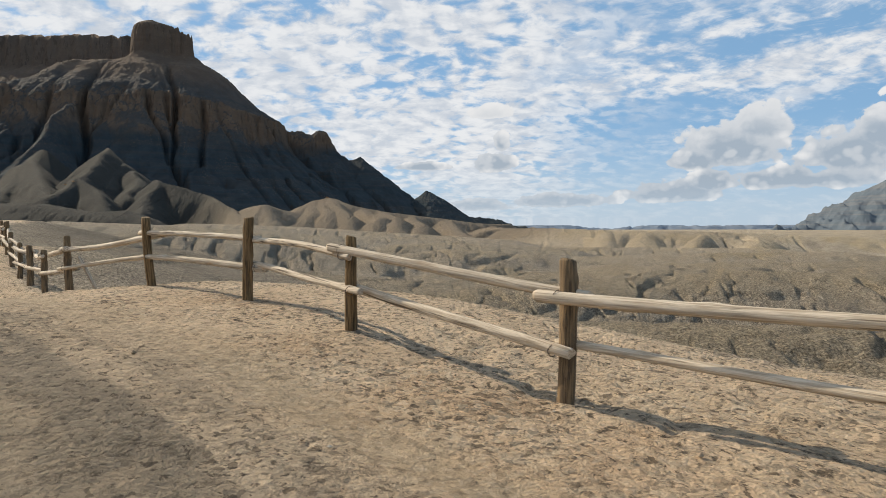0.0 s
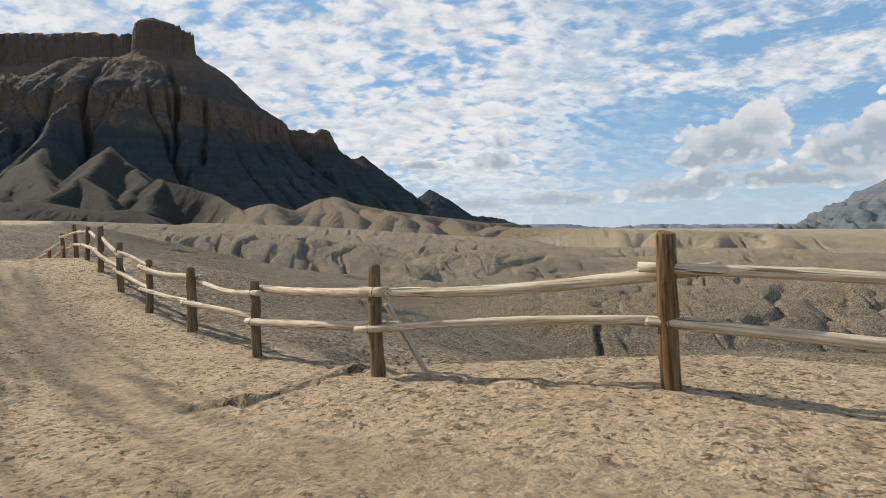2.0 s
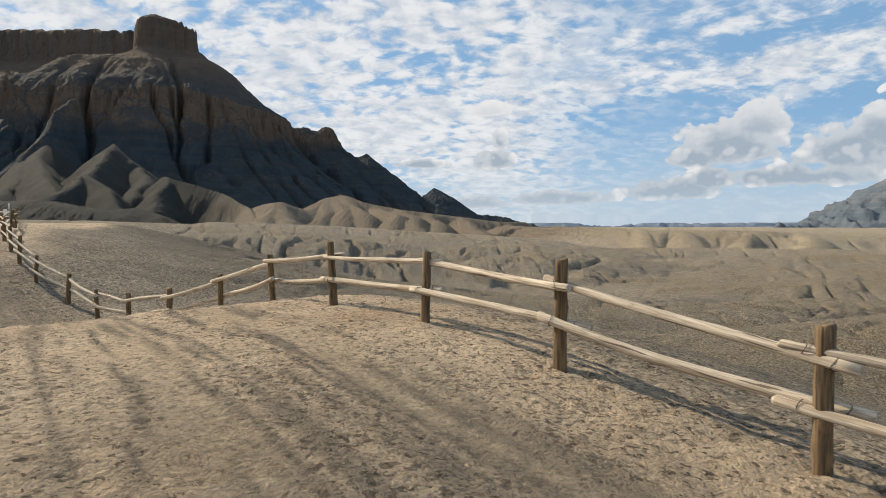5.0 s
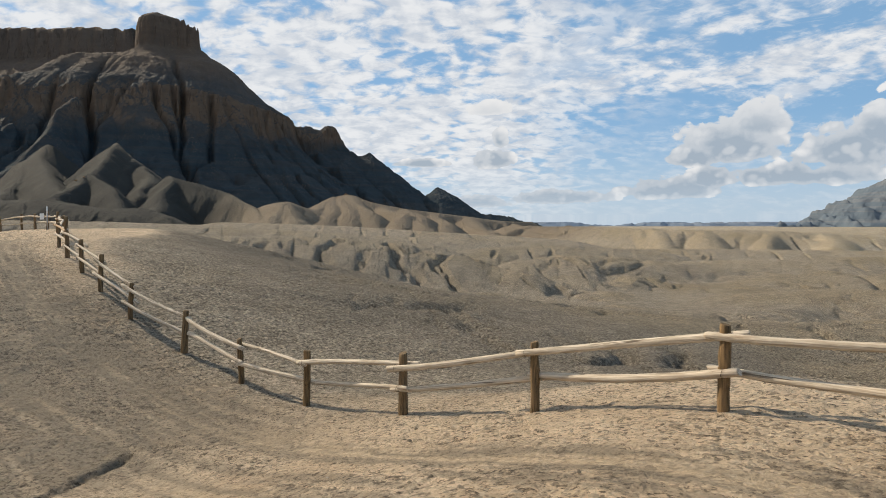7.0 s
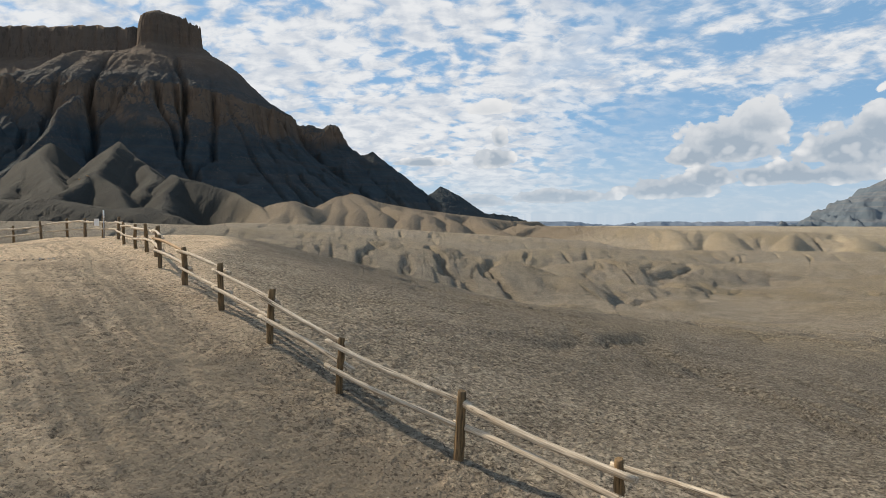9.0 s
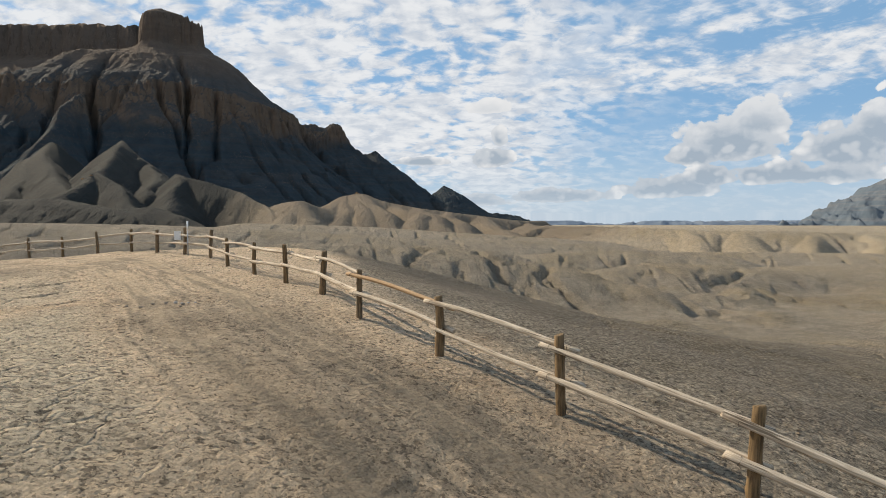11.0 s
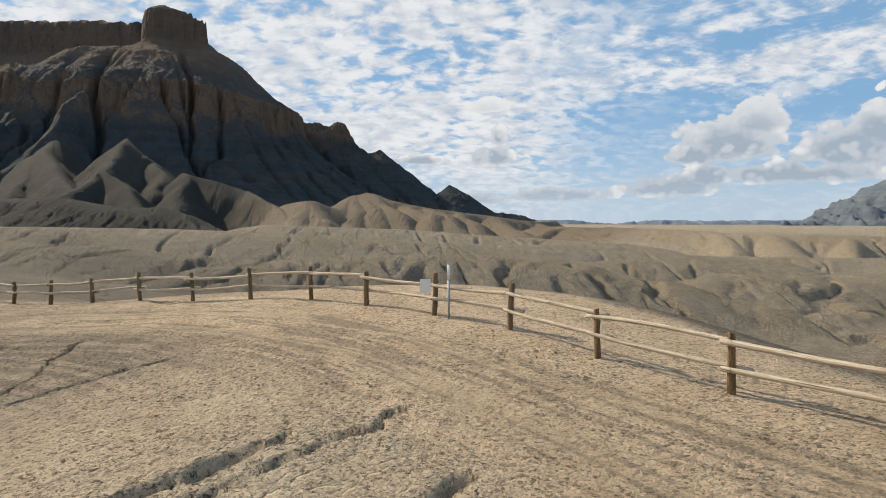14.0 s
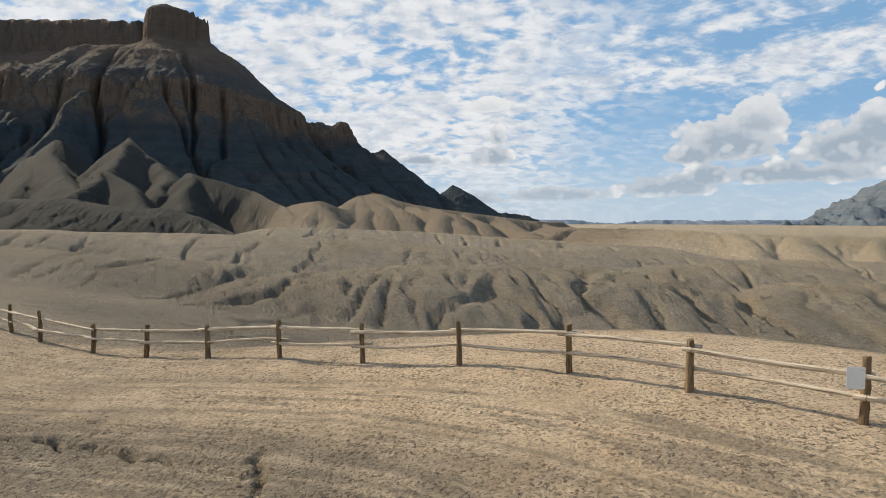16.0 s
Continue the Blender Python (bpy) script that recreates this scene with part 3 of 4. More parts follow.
def rills(x, y, along, down, which, coarse):
    """Gullies that run straight down from a crest: a few deep ones, many fine ones between."""
    bend = 1.6 * fbm(x / (7 * coarse), y / (7 * coarse), 3, 211)
    u, d = along / coarse + 31.7 * which + bend, down / coarse
    deep = np.exp(-(perlin(u / 8.5, d / 40, 221) / 0.028) ** 2) * smooth(perlin(u / 19, d / 60, 222), -0.25, 0.1)
    middle = np.exp(-(perlin(u / 3.1 + 0.3 * bend, d / 18, 223) / 0.06) ** 2)
    fine = np.abs(perlin(u / 1.3 + 0.4 * bend, d / 9, 227))
    return coarse * (0.7 * deep * smooth(d, 1.0, 7.0) + (0.03 + 0.2 * smooth(fbm(x / (12 * coarse), y / (12 * coarse), 2, 231), -0.1, 0.3) + 0.3 * smooth(coarse, 2.2, 3.0)) * middle * smooth(d, 1.5, 7.0) - (0.12 + 0.6 * smooth(coarse, 2.2, 3.0)) * (fine - 0.2) * smooth(d, 1.0, 5.0))


def land_form(x, y):
    """Height of the ground without the mesa, and how near the top of a hill each point is."""
    x, y = np.asarray(x, float), np.asarray(y, float)
    s, n, off = course(x, y)
    sc = np.clip(s, -40, 120)
    crest = spline(np.clip(s, -40, 200), CREST)
    # the side towards the valley
    out_ = np.maximum(off - spline(sc, SHOULDER), 0)
    slope = crest - spline(sc, FALL) * (np.sqrt(out_ * out_ + 4.0) - 2.0)
    reach = np.hypot(x, y)
    bend = 1.5 + 4.0 * smooth(reach, 80, 400)
    wx, wy = x + bend * fbm(x / (9 * bend), y / (9 * bend), 3, 11), y + bend * fbm(x / (9 * bend), y / (9 * bend), 3, 17)
    floor = valley_floor(x, n)
    floor = floor + smooth(off, 10, 40) * (0.9 * fbm(x / 26, y / 20, 3, 23) + 0.5 * smooth(reach, 120, 300) * fbm(x / 60, y / 40, 2, 29))
    behind = y - np.interp(x, [p[0] for p in RIM], [p[1] for p in RIM])
    plain = smooth(behind, -4, 30) * smooth(x, 20, 60)
    floor = floor + (np.interp(x, [p[0] for p in RIM], [p[2] for p in RIM]) - 0.4 - 0.022 * np.clip(behind, 0, 300) - floor) * plain
    top, along, down, which, coarse = crests(wx, wy, HILLS, -10)
    cut = rills(x, y, along, down, which, coarse)
    stand = smooth(top - floor, -1.0, 0.8 * coarse)
    valley = soft_max(floor - 0.15 * cut, top - cut * stand, 0.7)
    peak = (1 - smooth(down / coarse, 2.0, 9.0)) * stand
    land = soft_max(slope, valley - 40 * (1 - smooth(off, 3, 9)), 1.0)
    # the side of the track
    left = np.clip(-off, 0, 9)
    side = crest - spline(sc, BANK) * left
    return np.where(off > 0, land, side), peak


def rain_cut(h, drops, rounds, steps, rate, seed, ease=0.12):
    """Lets drops run down a height grid (in cells) and carve gullies; ease rounds what stands between them."""
    rng = np.random.default_rng(seed)
    h = h.copy()
    ny, nx = h.shape
    for _ in range(rounds):
        px, py = rng.uniform(2, nx - 3, drops), rng.uniform(2, ny - 3, drops)
        vx, vy = np.zeros(drops), np.zeros(drops)
        gx, gy = np.gradient(h, axis=1), np.gradient(h, axis=0)
        cut = np.zeros_like(h)
        load = np.ones(drops)
        for _ in range(steps):
            ix, iy = px.astype(int), py.astype(int)
            sx, sy = -gx[iy, ix], -gy[iy, ix]
            vx, vy = 0.35 * vx + sx, 0.35 * vy + sy
            sp = np.hypot(vx, vy) + 1e-6
            fall = np.hypot(sx, sy)
            np.add.at(cut, (iy, ix), load * np.minimum(fall, 0.8))
            load = np.minimum(load * 1.02, 2.5) * (fall > 0.002)
            px, py = np.clip(px + vx / sp, 1, nx - 2), np.clip(py + vy / sp, 1, ny - 2)
        cut[1:-1, 1:-1] = 0.5 * cut[1:-1, 1:-1] + 0.125 * (cut[:-2, 1:-1] + cut[2:, 1:-1] + cut[1:-1, :-2] + cut[1:-1, 2:])
        h -= rate * np.minimum(cut, 6.0 * np.mean(cut) + 2.0)
        if ease:
            h[1:-1, 1:-1] += ease * (0.25 * (h[:-2, 1:-1] + h[2:, 1:-1] + h[1:-1, :-2] + h[1:-1, 2:]) - h[1:-1, 1:-1])
    return h


class Carved:
    """The cut of rain over a rectangle, as a height change that can be read anywhere."""

    def __init__(self, form, x0, x1, y0, y1, cell, drops, rounds, steps, rate, seed, ease, fade):
        self.x0, self.y0, self.cell, self.fade = x0, y0, cell, fade
        x, y = np.meshgrid(np.arange(x0, x1, cell), np.arange(y0, y1, cell))
        base = form(x, y)
        self.cut = (rain_cut(base / cell, drops, rounds, steps, rate, seed, ease) * cell - base)

    def __call__(self, x, y):
        ny, nx = self.cut.shape
        u, v = (x - self.x0) / self.cell, (y - self.y0) / self.cell
        edge = np.minimum(np.minimum(u, nx - 1 - u), np.minimum(v, ny - 1 - v)) * self.cell
        u, v = np.clip(u, 0, nx - 1.001), np.clip(v, 0, ny - 1.001)
        i, j = u.astype(int), v.astype(int)
        a, b = u - i, v - j
        a, b = a * a * (3 - 2 * a), b * b * (3 - 2 * b)
        c = self.cut
        val = (c[j, i] * (1 - a) + c[j, i + 1] * a) * (1 - b) + (c[j + 1, i] * (1 - a) + c[j + 1, i + 1] * a) * b
        return val * smooth(edge, 0, self.fade)


# cracks in the crust beside the track: points of their courses
CRACKS = [[(-48.6, 42.6), (-47.3, 43.8), (-46.4, 44.7), (-45.3, 45.9), (-44.2, 47.1)], [(-46.6, 42.0), (-45.5, 43.1), (-44.6, 43.9), (-43.3, 45.0)], [(-43.6, 42.0), (-42.8, 42.8), (-42.2, 43.4)],
          [(-48.4, 43.6), (-47.2, 44.8), (-46.0, 46.1)], [(-52.6, 48.4), (-51.5, 49.6), (-50.8, 50.4), (-49.7, 51.3)], [(-52.3, 48.0), (-52.4, 49.3), (-52.6, 51.1), (-53.5, 54.4)],
          [(-59.5, 56.5), (-56.6, 55.5), (-53.5, 53.8), (-53.4, 54.6)], [(-45.0, 40.6), (-44.0, 41.6), (-43.2, 42.4)], [(-47.6, 44.6), (-46.6, 45.2), (-45.7, 46.4)], [(-26.6, 25.4), (-26.1, 26.5), (-25.8, 27.7)],
          [(-7.9, 9.8), (-7.3, 10.2), (-7.0, 10.6), (-6.4, 11.6)]]


def crack_depth(x, y):
    wx, wy = x + 0.22 * fbm(x / 0.7, y / 0.7, 3, 131), y + 0.22 * fbm(x / 0.7, y / 0.7, 3, 137)
    best = np.full(x.shape, 9.0)
    for line in CRACKS:
        for (x0, y0), (x1, y1) in zip(line, line[1:]):
            dx, dy = x1 - x0, y1 - y0
            k = np.clip(((wx - x0) * dx + (wy - y0) * dy) / (dx * dx + dy * dy), 0, 1)
            best = np.minimum(best, np.hypot(wx - x0 - k * dx, wy - y0 - k * dy))
    return 0.3 * np.exp(-(best / (0.035 + 0.07 * np.abs(perlin(x / 0.6, y / 0.6, 141)))) ** 2) * (0.45 + 1.3 * np.abs(perlin(x / 0.9, y / 0.9, 139))) - 0.015 * np.exp(-((best - 0.2) / 0.1) ** 2)


def terrain(x, y):
    """Height of the ground, without the mesa."""
    x, y = np.asarray(x, float), np.asarray(y, float)
    s, n, off = course(x, y)
    h = land_form(x, y)[0]
    # thin dry cracks and runnels that branch over the slopes
    reach = np.hypot(x + 20, y - 15)
    wx, wy = x + 2.4 * fbm(x / 6, y / 6, 3, 211), y + 2.4 * fbm(x / 6, y / 6, 3, 217)
    open_ = smooth(off, 4, 12) * (1 - 0.6 * smooth(reach, 90, 140)) * (1 - smooth(reach, 200, 260))
    part = smooth(fbm(x / 22, y / 22, 2, 219), -0.2, 0.2)
    wide = 1.0 + 1.2 * smooth(reach, 45, 85)
    h = h - open_ * part * wide * (0.42 * np.exp(-(perlin(wx / (6.5 * wide), wy / (10 * wide), 225) / 0.036) ** 2) + 0.2 * np.exp(-(perlin(wx / (2.6 * wide), wy / (3.8 * wide), 229) / 0.05) ** 2))
    h = h + open_ * 0.1 * wide * (np.abs(perlin(wx / (1.2 * wide), wy / (1.2 * wide), 233)) - 0.2)
    # hollow washed out under the fence
    h = h - 0.75 * np.exp(-((s - 13.6) / 1.5) ** 2 - ((off - 1.9) / 0.9) ** 2)
    return h + 0.05 * fbm(x / 3.0, y / 3.0, 3, 5) + 0.012 * fbm(x / 0.5, y / 0.5, 2, 6)


def sheet_mesh(name, xs, ys, zs, mat, attrs=None, wrap=False):
    """A grid of points as one smooth mesh."""
    rows, cols = xs.shape
    co = np.stack([xs, ys, zs], -1).reshape(-1, 3).astype(np.float32)
    idx = np.arange(rows * cols).reshape(rows, cols)
    right = np.roll(idx, -1, 1) if wrap else idx[:, 1:]
    lefts = idx if wrap else idx[:, :-1]
    quads = np.stack([lefts[:-1], right[:-1], right[1:], lefts[1:]], -1).reshape(-1, 4)
    me = bpy.data.meshes.new(name)
    me.vertices.add(len(co))
    me.vertices.foreach_set("co", co.ravel())
    me.loops.add(quads.size)
    me.loops.foreach_set("vertex_index", quads.ravel().astype(np.int32))
    me.polygons.add(len(quads))
    me.polygons.foreach_set("loop_start", np.arange(0, quads.size, 4, dtype=np.int32))
    me.polygons.foreach_set("use_smooth", np.ones(len(quads), bool))
    me.update(calc_edges=True)
    for key, values in (attrs or {}).items():
        me.attributes.new(key, "FLOAT", "POINT").data.foreach_set("value", np.asarray(values, np.float32).ravel())
    me.materials.append(mat)
    return new(name, me)


def soil_masks(x, y, z):
    s, n, off = course(x, y)
    sc = np.clip(s, -40, 120)
    reach = np.hypot(x, y)
    edge = spline(sc, SHOULDER) + 0.8 * fbm(x / 2.5, y / 2.5, 3, 71) + 0.6
    rim = 1 - smooth(off, edge - 0.3, edge + 1.2)
    grey = 0.9 * np.exp(-((s - 18) / 5.0) ** 2) * smooth(off, -0.4, 0.6) + np.exp(-((s - 43) / 6.0) ** 2) * smooth(off, -1.2, 0.2)
    dull = 0.2 * np.exp(-((s - 18) / 8.0) ** 2) + 0.5 * np.exp(-((s - 42) / 8.0) ** 2) + 0.2 * np.exp(-((s - 58) / 6.0) ** 2)
    sandy = np.clip(rim - grey, 0, 1) * (1 - 0.3 * dull)
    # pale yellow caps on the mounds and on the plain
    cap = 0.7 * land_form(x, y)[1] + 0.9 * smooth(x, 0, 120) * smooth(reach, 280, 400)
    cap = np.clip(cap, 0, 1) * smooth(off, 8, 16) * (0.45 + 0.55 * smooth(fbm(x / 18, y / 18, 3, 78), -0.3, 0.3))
    wob = 0.35 * fbm(s / 9, off * 0 + 2.0, 2, 81)
    o = off - wob + 0.25
    wheel = np.maximum(np.exp(-((o + 1.45) / 0.34) ** 2), 0.8 * np.exp(-((o + 3.1) / 0.36) ** 2))
    wheel = wheel * (0.55 + 0.45 * smooth(fbm(s / 5, o * 2.2, 2, 85), -0.35, 0.25))
    streak = fbm(s / 6.0, o * 4.2, 3, 83, 0.75)
    lane = smooth(o, -4.6, -3.6) * (1 - smooth(o, -1.2, -0.6))
    broad = np.clip(lane + smooth(s, 62, 72) * smooth(o, -6.5, -5) * (1 - smooth(o, -2.2, -1.2)), 0, 1)
    tread = np.clip(smooth(streak, -0.05, 0.28) * broad * (1 - 0.75 * (1 - smooth(s, 9, 15)) * smooth(o, -4.2, -3.2)) * (0.7 + 0.3 * (1 - smooth(s, 26, 34))), 0, 1)
    plate = (1 - smooth(o, -4.9, -3.9)) * smooth(s, 26, 40) * smooth(fbm(x / 5, y / 5, 2, 87), -0.5, 0.0)
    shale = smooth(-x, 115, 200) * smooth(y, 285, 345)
    brown = smooth(y, 330, 420) * (1 - shale) * (1 - smooth(x, 60, 200))
    gravel = 1.05 * smooth(s, 33.5, 39) * (1 - smooth(s, 40, 54)) * smooth(-off, -0.5, 1.2) + 0.7 * smooth(s, 38, 46) * (1 - smooth(s, 54, 60)) * smooth(-off, 0.4, 1.2) * (1 - smooth(-off, 3.2, 4.2)) + 0.95 * smooth(s, 12.5, 17) * (1 - smooth(s, 22, 27)) * smooth(-off, 0.2, 1.8)
    gravel = gravel + 0.95 * (1 - smooth(s, 8, 13)) * smooth(-off, 1.4, 2.8) + 0.6 * smooth(s, 76, 84) + 1.0 * smooth(s, 66, 74) * smooth(-off, 2.6, 5.0)
    tread = np.clip(np.maximum(tread, gravel * (0.6 + 0.5 * smooth(streak, -0.3, 0.3) + 0.35 * fbm(x / 1.5, y / 1.5, 3, 89))), 0, 1)
    clay = smooth(-x - 0.22 * y, -35, 35) * smooth(off, 2, 9) * (1 - 0.75 * smooth(off, 24, 40)) * (0.8 + 0.4 * fbm(x / 20, y / 20, 2, 91))
    cap = cap * (1 - 0.75 * clay)
    plate = plate * (1 - 0.6 * smooth(s, 60, 68))
    return {"clay": clay, "shale": shale, "brown": brown, "plate": plate, "sandy": sandy, "wheel": np.clip(wheel, 0, 1), "tread": tread, "cap": cap, "far": smooth(reach, 120, 420)}


# wide ground, a fan of rows about a point behind the flight's start
CX, CY = 10.0, -16.0
bearing = np.concatenate([np.linspace(-58, 44, 1000), np.linspace(50, 296, 40)])
reaches = np.concatenate([np.linspace(0.5, 14, 16, endpoint=False), np.geomspace(14, 130, 400, endpoint=False), np.geomspace(130, 720, 330, endpoint=False), np.geomspace(720, 4900, 50)])
B, R = np.meshgrid(np.radians(bearing), reaches)
GX, GY = CX + R * np.sin(B), CY + R * np.cos(B)
GZ = terrain(GX, GY)
PATCH = (-12.0, 92.0, -13.0, 5.0)     # strip along the fence that has its own finer mesh


def inside(x, y):
    s, n, off = course(x, y)
    return np.minimum(np.minimum(s - PATCH[0], PATCH[1] - s), np.minimum(off - PATCH[2], PATCH[3] - off))


GZ = GZ - 0.5 * smooth(inside(GX, GY), 0.25, 1.2)
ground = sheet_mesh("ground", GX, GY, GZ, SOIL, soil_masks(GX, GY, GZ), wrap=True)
tagged(ground, "dry grey clay badland ground with rounded eroded mounds", "ground", kind="structure")

S_, O_ = np.meshgrid(np.arange(PATCH[0], PATCH[1], 0.09), np.arange(PATCH[2], PATCH[3] + 0.01, 0.08))
N_ = O_ + spline(np.clip(S_, -40, 120), COURSE)
TX, TY = S_ * ALONG.x + N_ * ACROSS.x, S_ * ALONG.y + N_ * ACROSS.y
TZ = terrain(TX, TY)
masks = soil_masks(TX, TY, TZ)
clod = billow(TX / 0.34, TY / 0.34, 2, 91, 0.55) - 0.33
crust = np.minimum(np.abs(perlin(TX / 0.8, TY / 0.8, 93)), 0.12) / 0.12 - 1
calm = 1 - 0.8 * masks["wheel"]
TZ = TZ + 0.05 * clod * calm + 0.035 * crust * calm * smooth(fbm(TX / 4, TY / 4, 2, 95), -0.3, 0.3) - 0.035 * masks["wheel"] + 0.03 * masks["tread"] * perlin(TX / 0.22, TY / 0.22, 97)
TZ = TZ - crack_depth(TX, TY)
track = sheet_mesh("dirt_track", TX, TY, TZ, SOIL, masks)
tagged(track, "pale sandy dirt track with wheel ruts and crumbly crust", "dirt track", kind="structure")


# ---- the mesa ----
SPINE = [(-1500, 1090, 338), (-800, 1050, 338), (-620, 1044, 338), (-530, 1044, 335), (-500, 1030, 332), (-484, 985, 341), (-474, 983, 341), (-440, 986, 331), (-412, 990, 320), (-402, 996, 280), (-382, 1018, 236), (-347, 1036, 206),
         (-279, 1046, 178), (-225, 1058, 176), (-206, 1060, 174), (-196, 1062, 128), (-146, 1060, 118), (-92, 1052, 78), (-52, 1045, 46), (-36, 1040, 54), (-26, 1036, 68), (-18, 1038, 60), (8, 1045, 33), (48, 1105, 25), (100, 1120, 20), (160, 1130, 4)]
SPUR_A = [(-500, 965, 279), (-535, 925, 245), (-561, 890, 222), (-570, 872, 203), (-586, 850, 180), (-589, 838, 155)]
SPUR_B = [(-508, 855, 163), (-484, 780, 127), (-479, 720, 98), (-460, 640, 54), (-441, 590, 34)]
# added arm with its crest out of view, to shade the cones
SHADE_ARM = [(-1050, 1020, 330), (-900, 850, 325), (-800, 720, 290), (-740, 620, 190), (-700, 540, 80)]
BEDS = [(-60, -60), (0, 0), (60, 54), (120, 110), (136, 128), (146, 172), (176, 192), (215, 236), (246, 284), (248.5, 318), (251, 331), (262, 341), (420, 350)]


def bench(z):
    """Turns an even slope into cliffs at the hard beds and gentle slopes between."""
    a, b = np.array(BEDS, float).T
    return np.interp(z, a, b)


def unbench(line):
    a, b = np.array(BEDS, float).T
    return [(x, y, float(np.interp(z, b, a))) for x, y, z in line]


MESA_RIDGES = [(unbench(line), slope, blunt, 5.0) for line, slope, blunt in ((SPINE, 0.72, 1.0), (SPUR_A, 0.66, 2.0), (SPUR_B, 0.95, 4.0), (SHADE_ARM, 0.72, 4.0))]


def mesa_form(x, y):
    wx, wy = x + 5 * fbm(x / 60, y / 60, 3, 51), y + 9 * fbm(x / 70, y / 70, 3, 57)
    body, along, down, which, coarse = crests(wx, wy, MESA_RIDGES, -60)
    depth = smooth(215 - body, 0, 120)
    bend = 1.5 * fbm(x / 60, y / 60, 3, 58)
    gully = np.abs(perlin(along / 48 + 9.3 * which + bend, down / 260, 61)) + 0.5 * np.abs(perlin(along / 19 + bend, down / 150, 62))
    flute = np.abs(perlin(along / 8 + 2 * bend, down / 90, 69)) - 0.2
    return body + (gully - 0.35) * 14 * depth * smooth(down, 10, 120) + flute * (1.0 + 4.5 * depth)


mesa_cut = Carved(mesa_form, -1000, 240, 540, 1190, 3.0, 9000, 22, 50, 0.008, 5, 0.01, 20)


def mesa_height(x, y):
    body = mesa_form(x, y)
    body = body + mesa_cut(x, y) * (1 - smooth(body, 222, 242))
    # joints split the hard beds into pillars and blocks
    block = np.abs(perlin(x / 13, y / 13, 63)) + 0.6 * np.abs(perlin(x / 5.5, y / 5.5, 64)) - 0.32
    body = body + block * (1.2 + 5.0 * smooth(body, 120, 140) * (1 - smooth(body, 150, 175)) + 2.4 * smooth(body, 238, 246) * (1 - smooth(body, 250, 256)))
    # the lower cliff is broken: whole in places, buried in scree in others
    whole = smooth(fbm(x / 60, y / 60, 2, 165), -0.3, 0.1)
    soft = np.interp(body, [-60, 0, 60, 215, 246, 248.5, 251, 262, 420], [-60, 0, 55, 236, 284, 318, 331, 341, 350])
    h = soft + (bench(body) - soft) * (0.25 + 0.75 * whole)
    # the beds dip gently towards the right
    h = h + 26 * smooth(-x, 230, 420) * smooth(body, 70, 140) * (1 - smooth(body, 205, 244))
    return h + 1.6 * fbm(x / 9, y / 9, 3, 65)


mb, mr = np.radians(np.linspace(-50, 13, 820)), np.concatenate([np.linspace(560, 900, 140, endpoint=False), np.linspace(900, 1140, 170, endpoint=False), np.linspace(1140, 1400, 20)])
MB, MR = np.meshgrid(mb, mr)
MX, MY = CX + MR * np.sin(MB), CY + MR * np.cos(MB)
MZ = mesa_height(MX, MY)
MZ = MZ - 60 * (1 - smooth(MR, 560, 640))
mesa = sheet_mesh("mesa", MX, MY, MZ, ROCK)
tagged(mesa, "tall shadowed desert mesa with cliff cap and gullied shale slopes", "mesa", kind="structure")


def far_mesa(name, line, slope, box, label, cell, rib, top, mat):
    x, y = np.meshgrid(np.arange(box[0], box[1], cell), np.arange(box[2], box[3], cell))
    wx, wy = x + 60 * fbm(x / 300, y / 300, 3, 31), y + 60 * fbm(x / 300, y / 300, 3, 37)
    z = ridge(wx, wy, line, slope, 10.0)
    z = z + (billow(wx / 75, wy / 190, 4, 33, 0.55) - 0.4) * rib * smooth(300 - z, 0, 200)
    z = np.minimum(np.maximum(z, -40), top + 4 * fbm(x / 200, y / 200, 2, 35))
    return tagged(sheet_mesh(name, x, y, z, mat), label, "mesa", kind="structure")


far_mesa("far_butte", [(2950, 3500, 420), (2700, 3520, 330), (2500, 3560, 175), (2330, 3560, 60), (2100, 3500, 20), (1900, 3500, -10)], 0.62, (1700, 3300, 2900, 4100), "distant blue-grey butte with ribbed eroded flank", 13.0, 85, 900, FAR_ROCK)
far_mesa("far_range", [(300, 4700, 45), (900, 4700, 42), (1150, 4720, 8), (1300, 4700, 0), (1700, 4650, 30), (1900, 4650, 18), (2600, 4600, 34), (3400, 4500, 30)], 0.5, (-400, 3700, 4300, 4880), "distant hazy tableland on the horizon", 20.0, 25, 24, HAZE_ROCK)


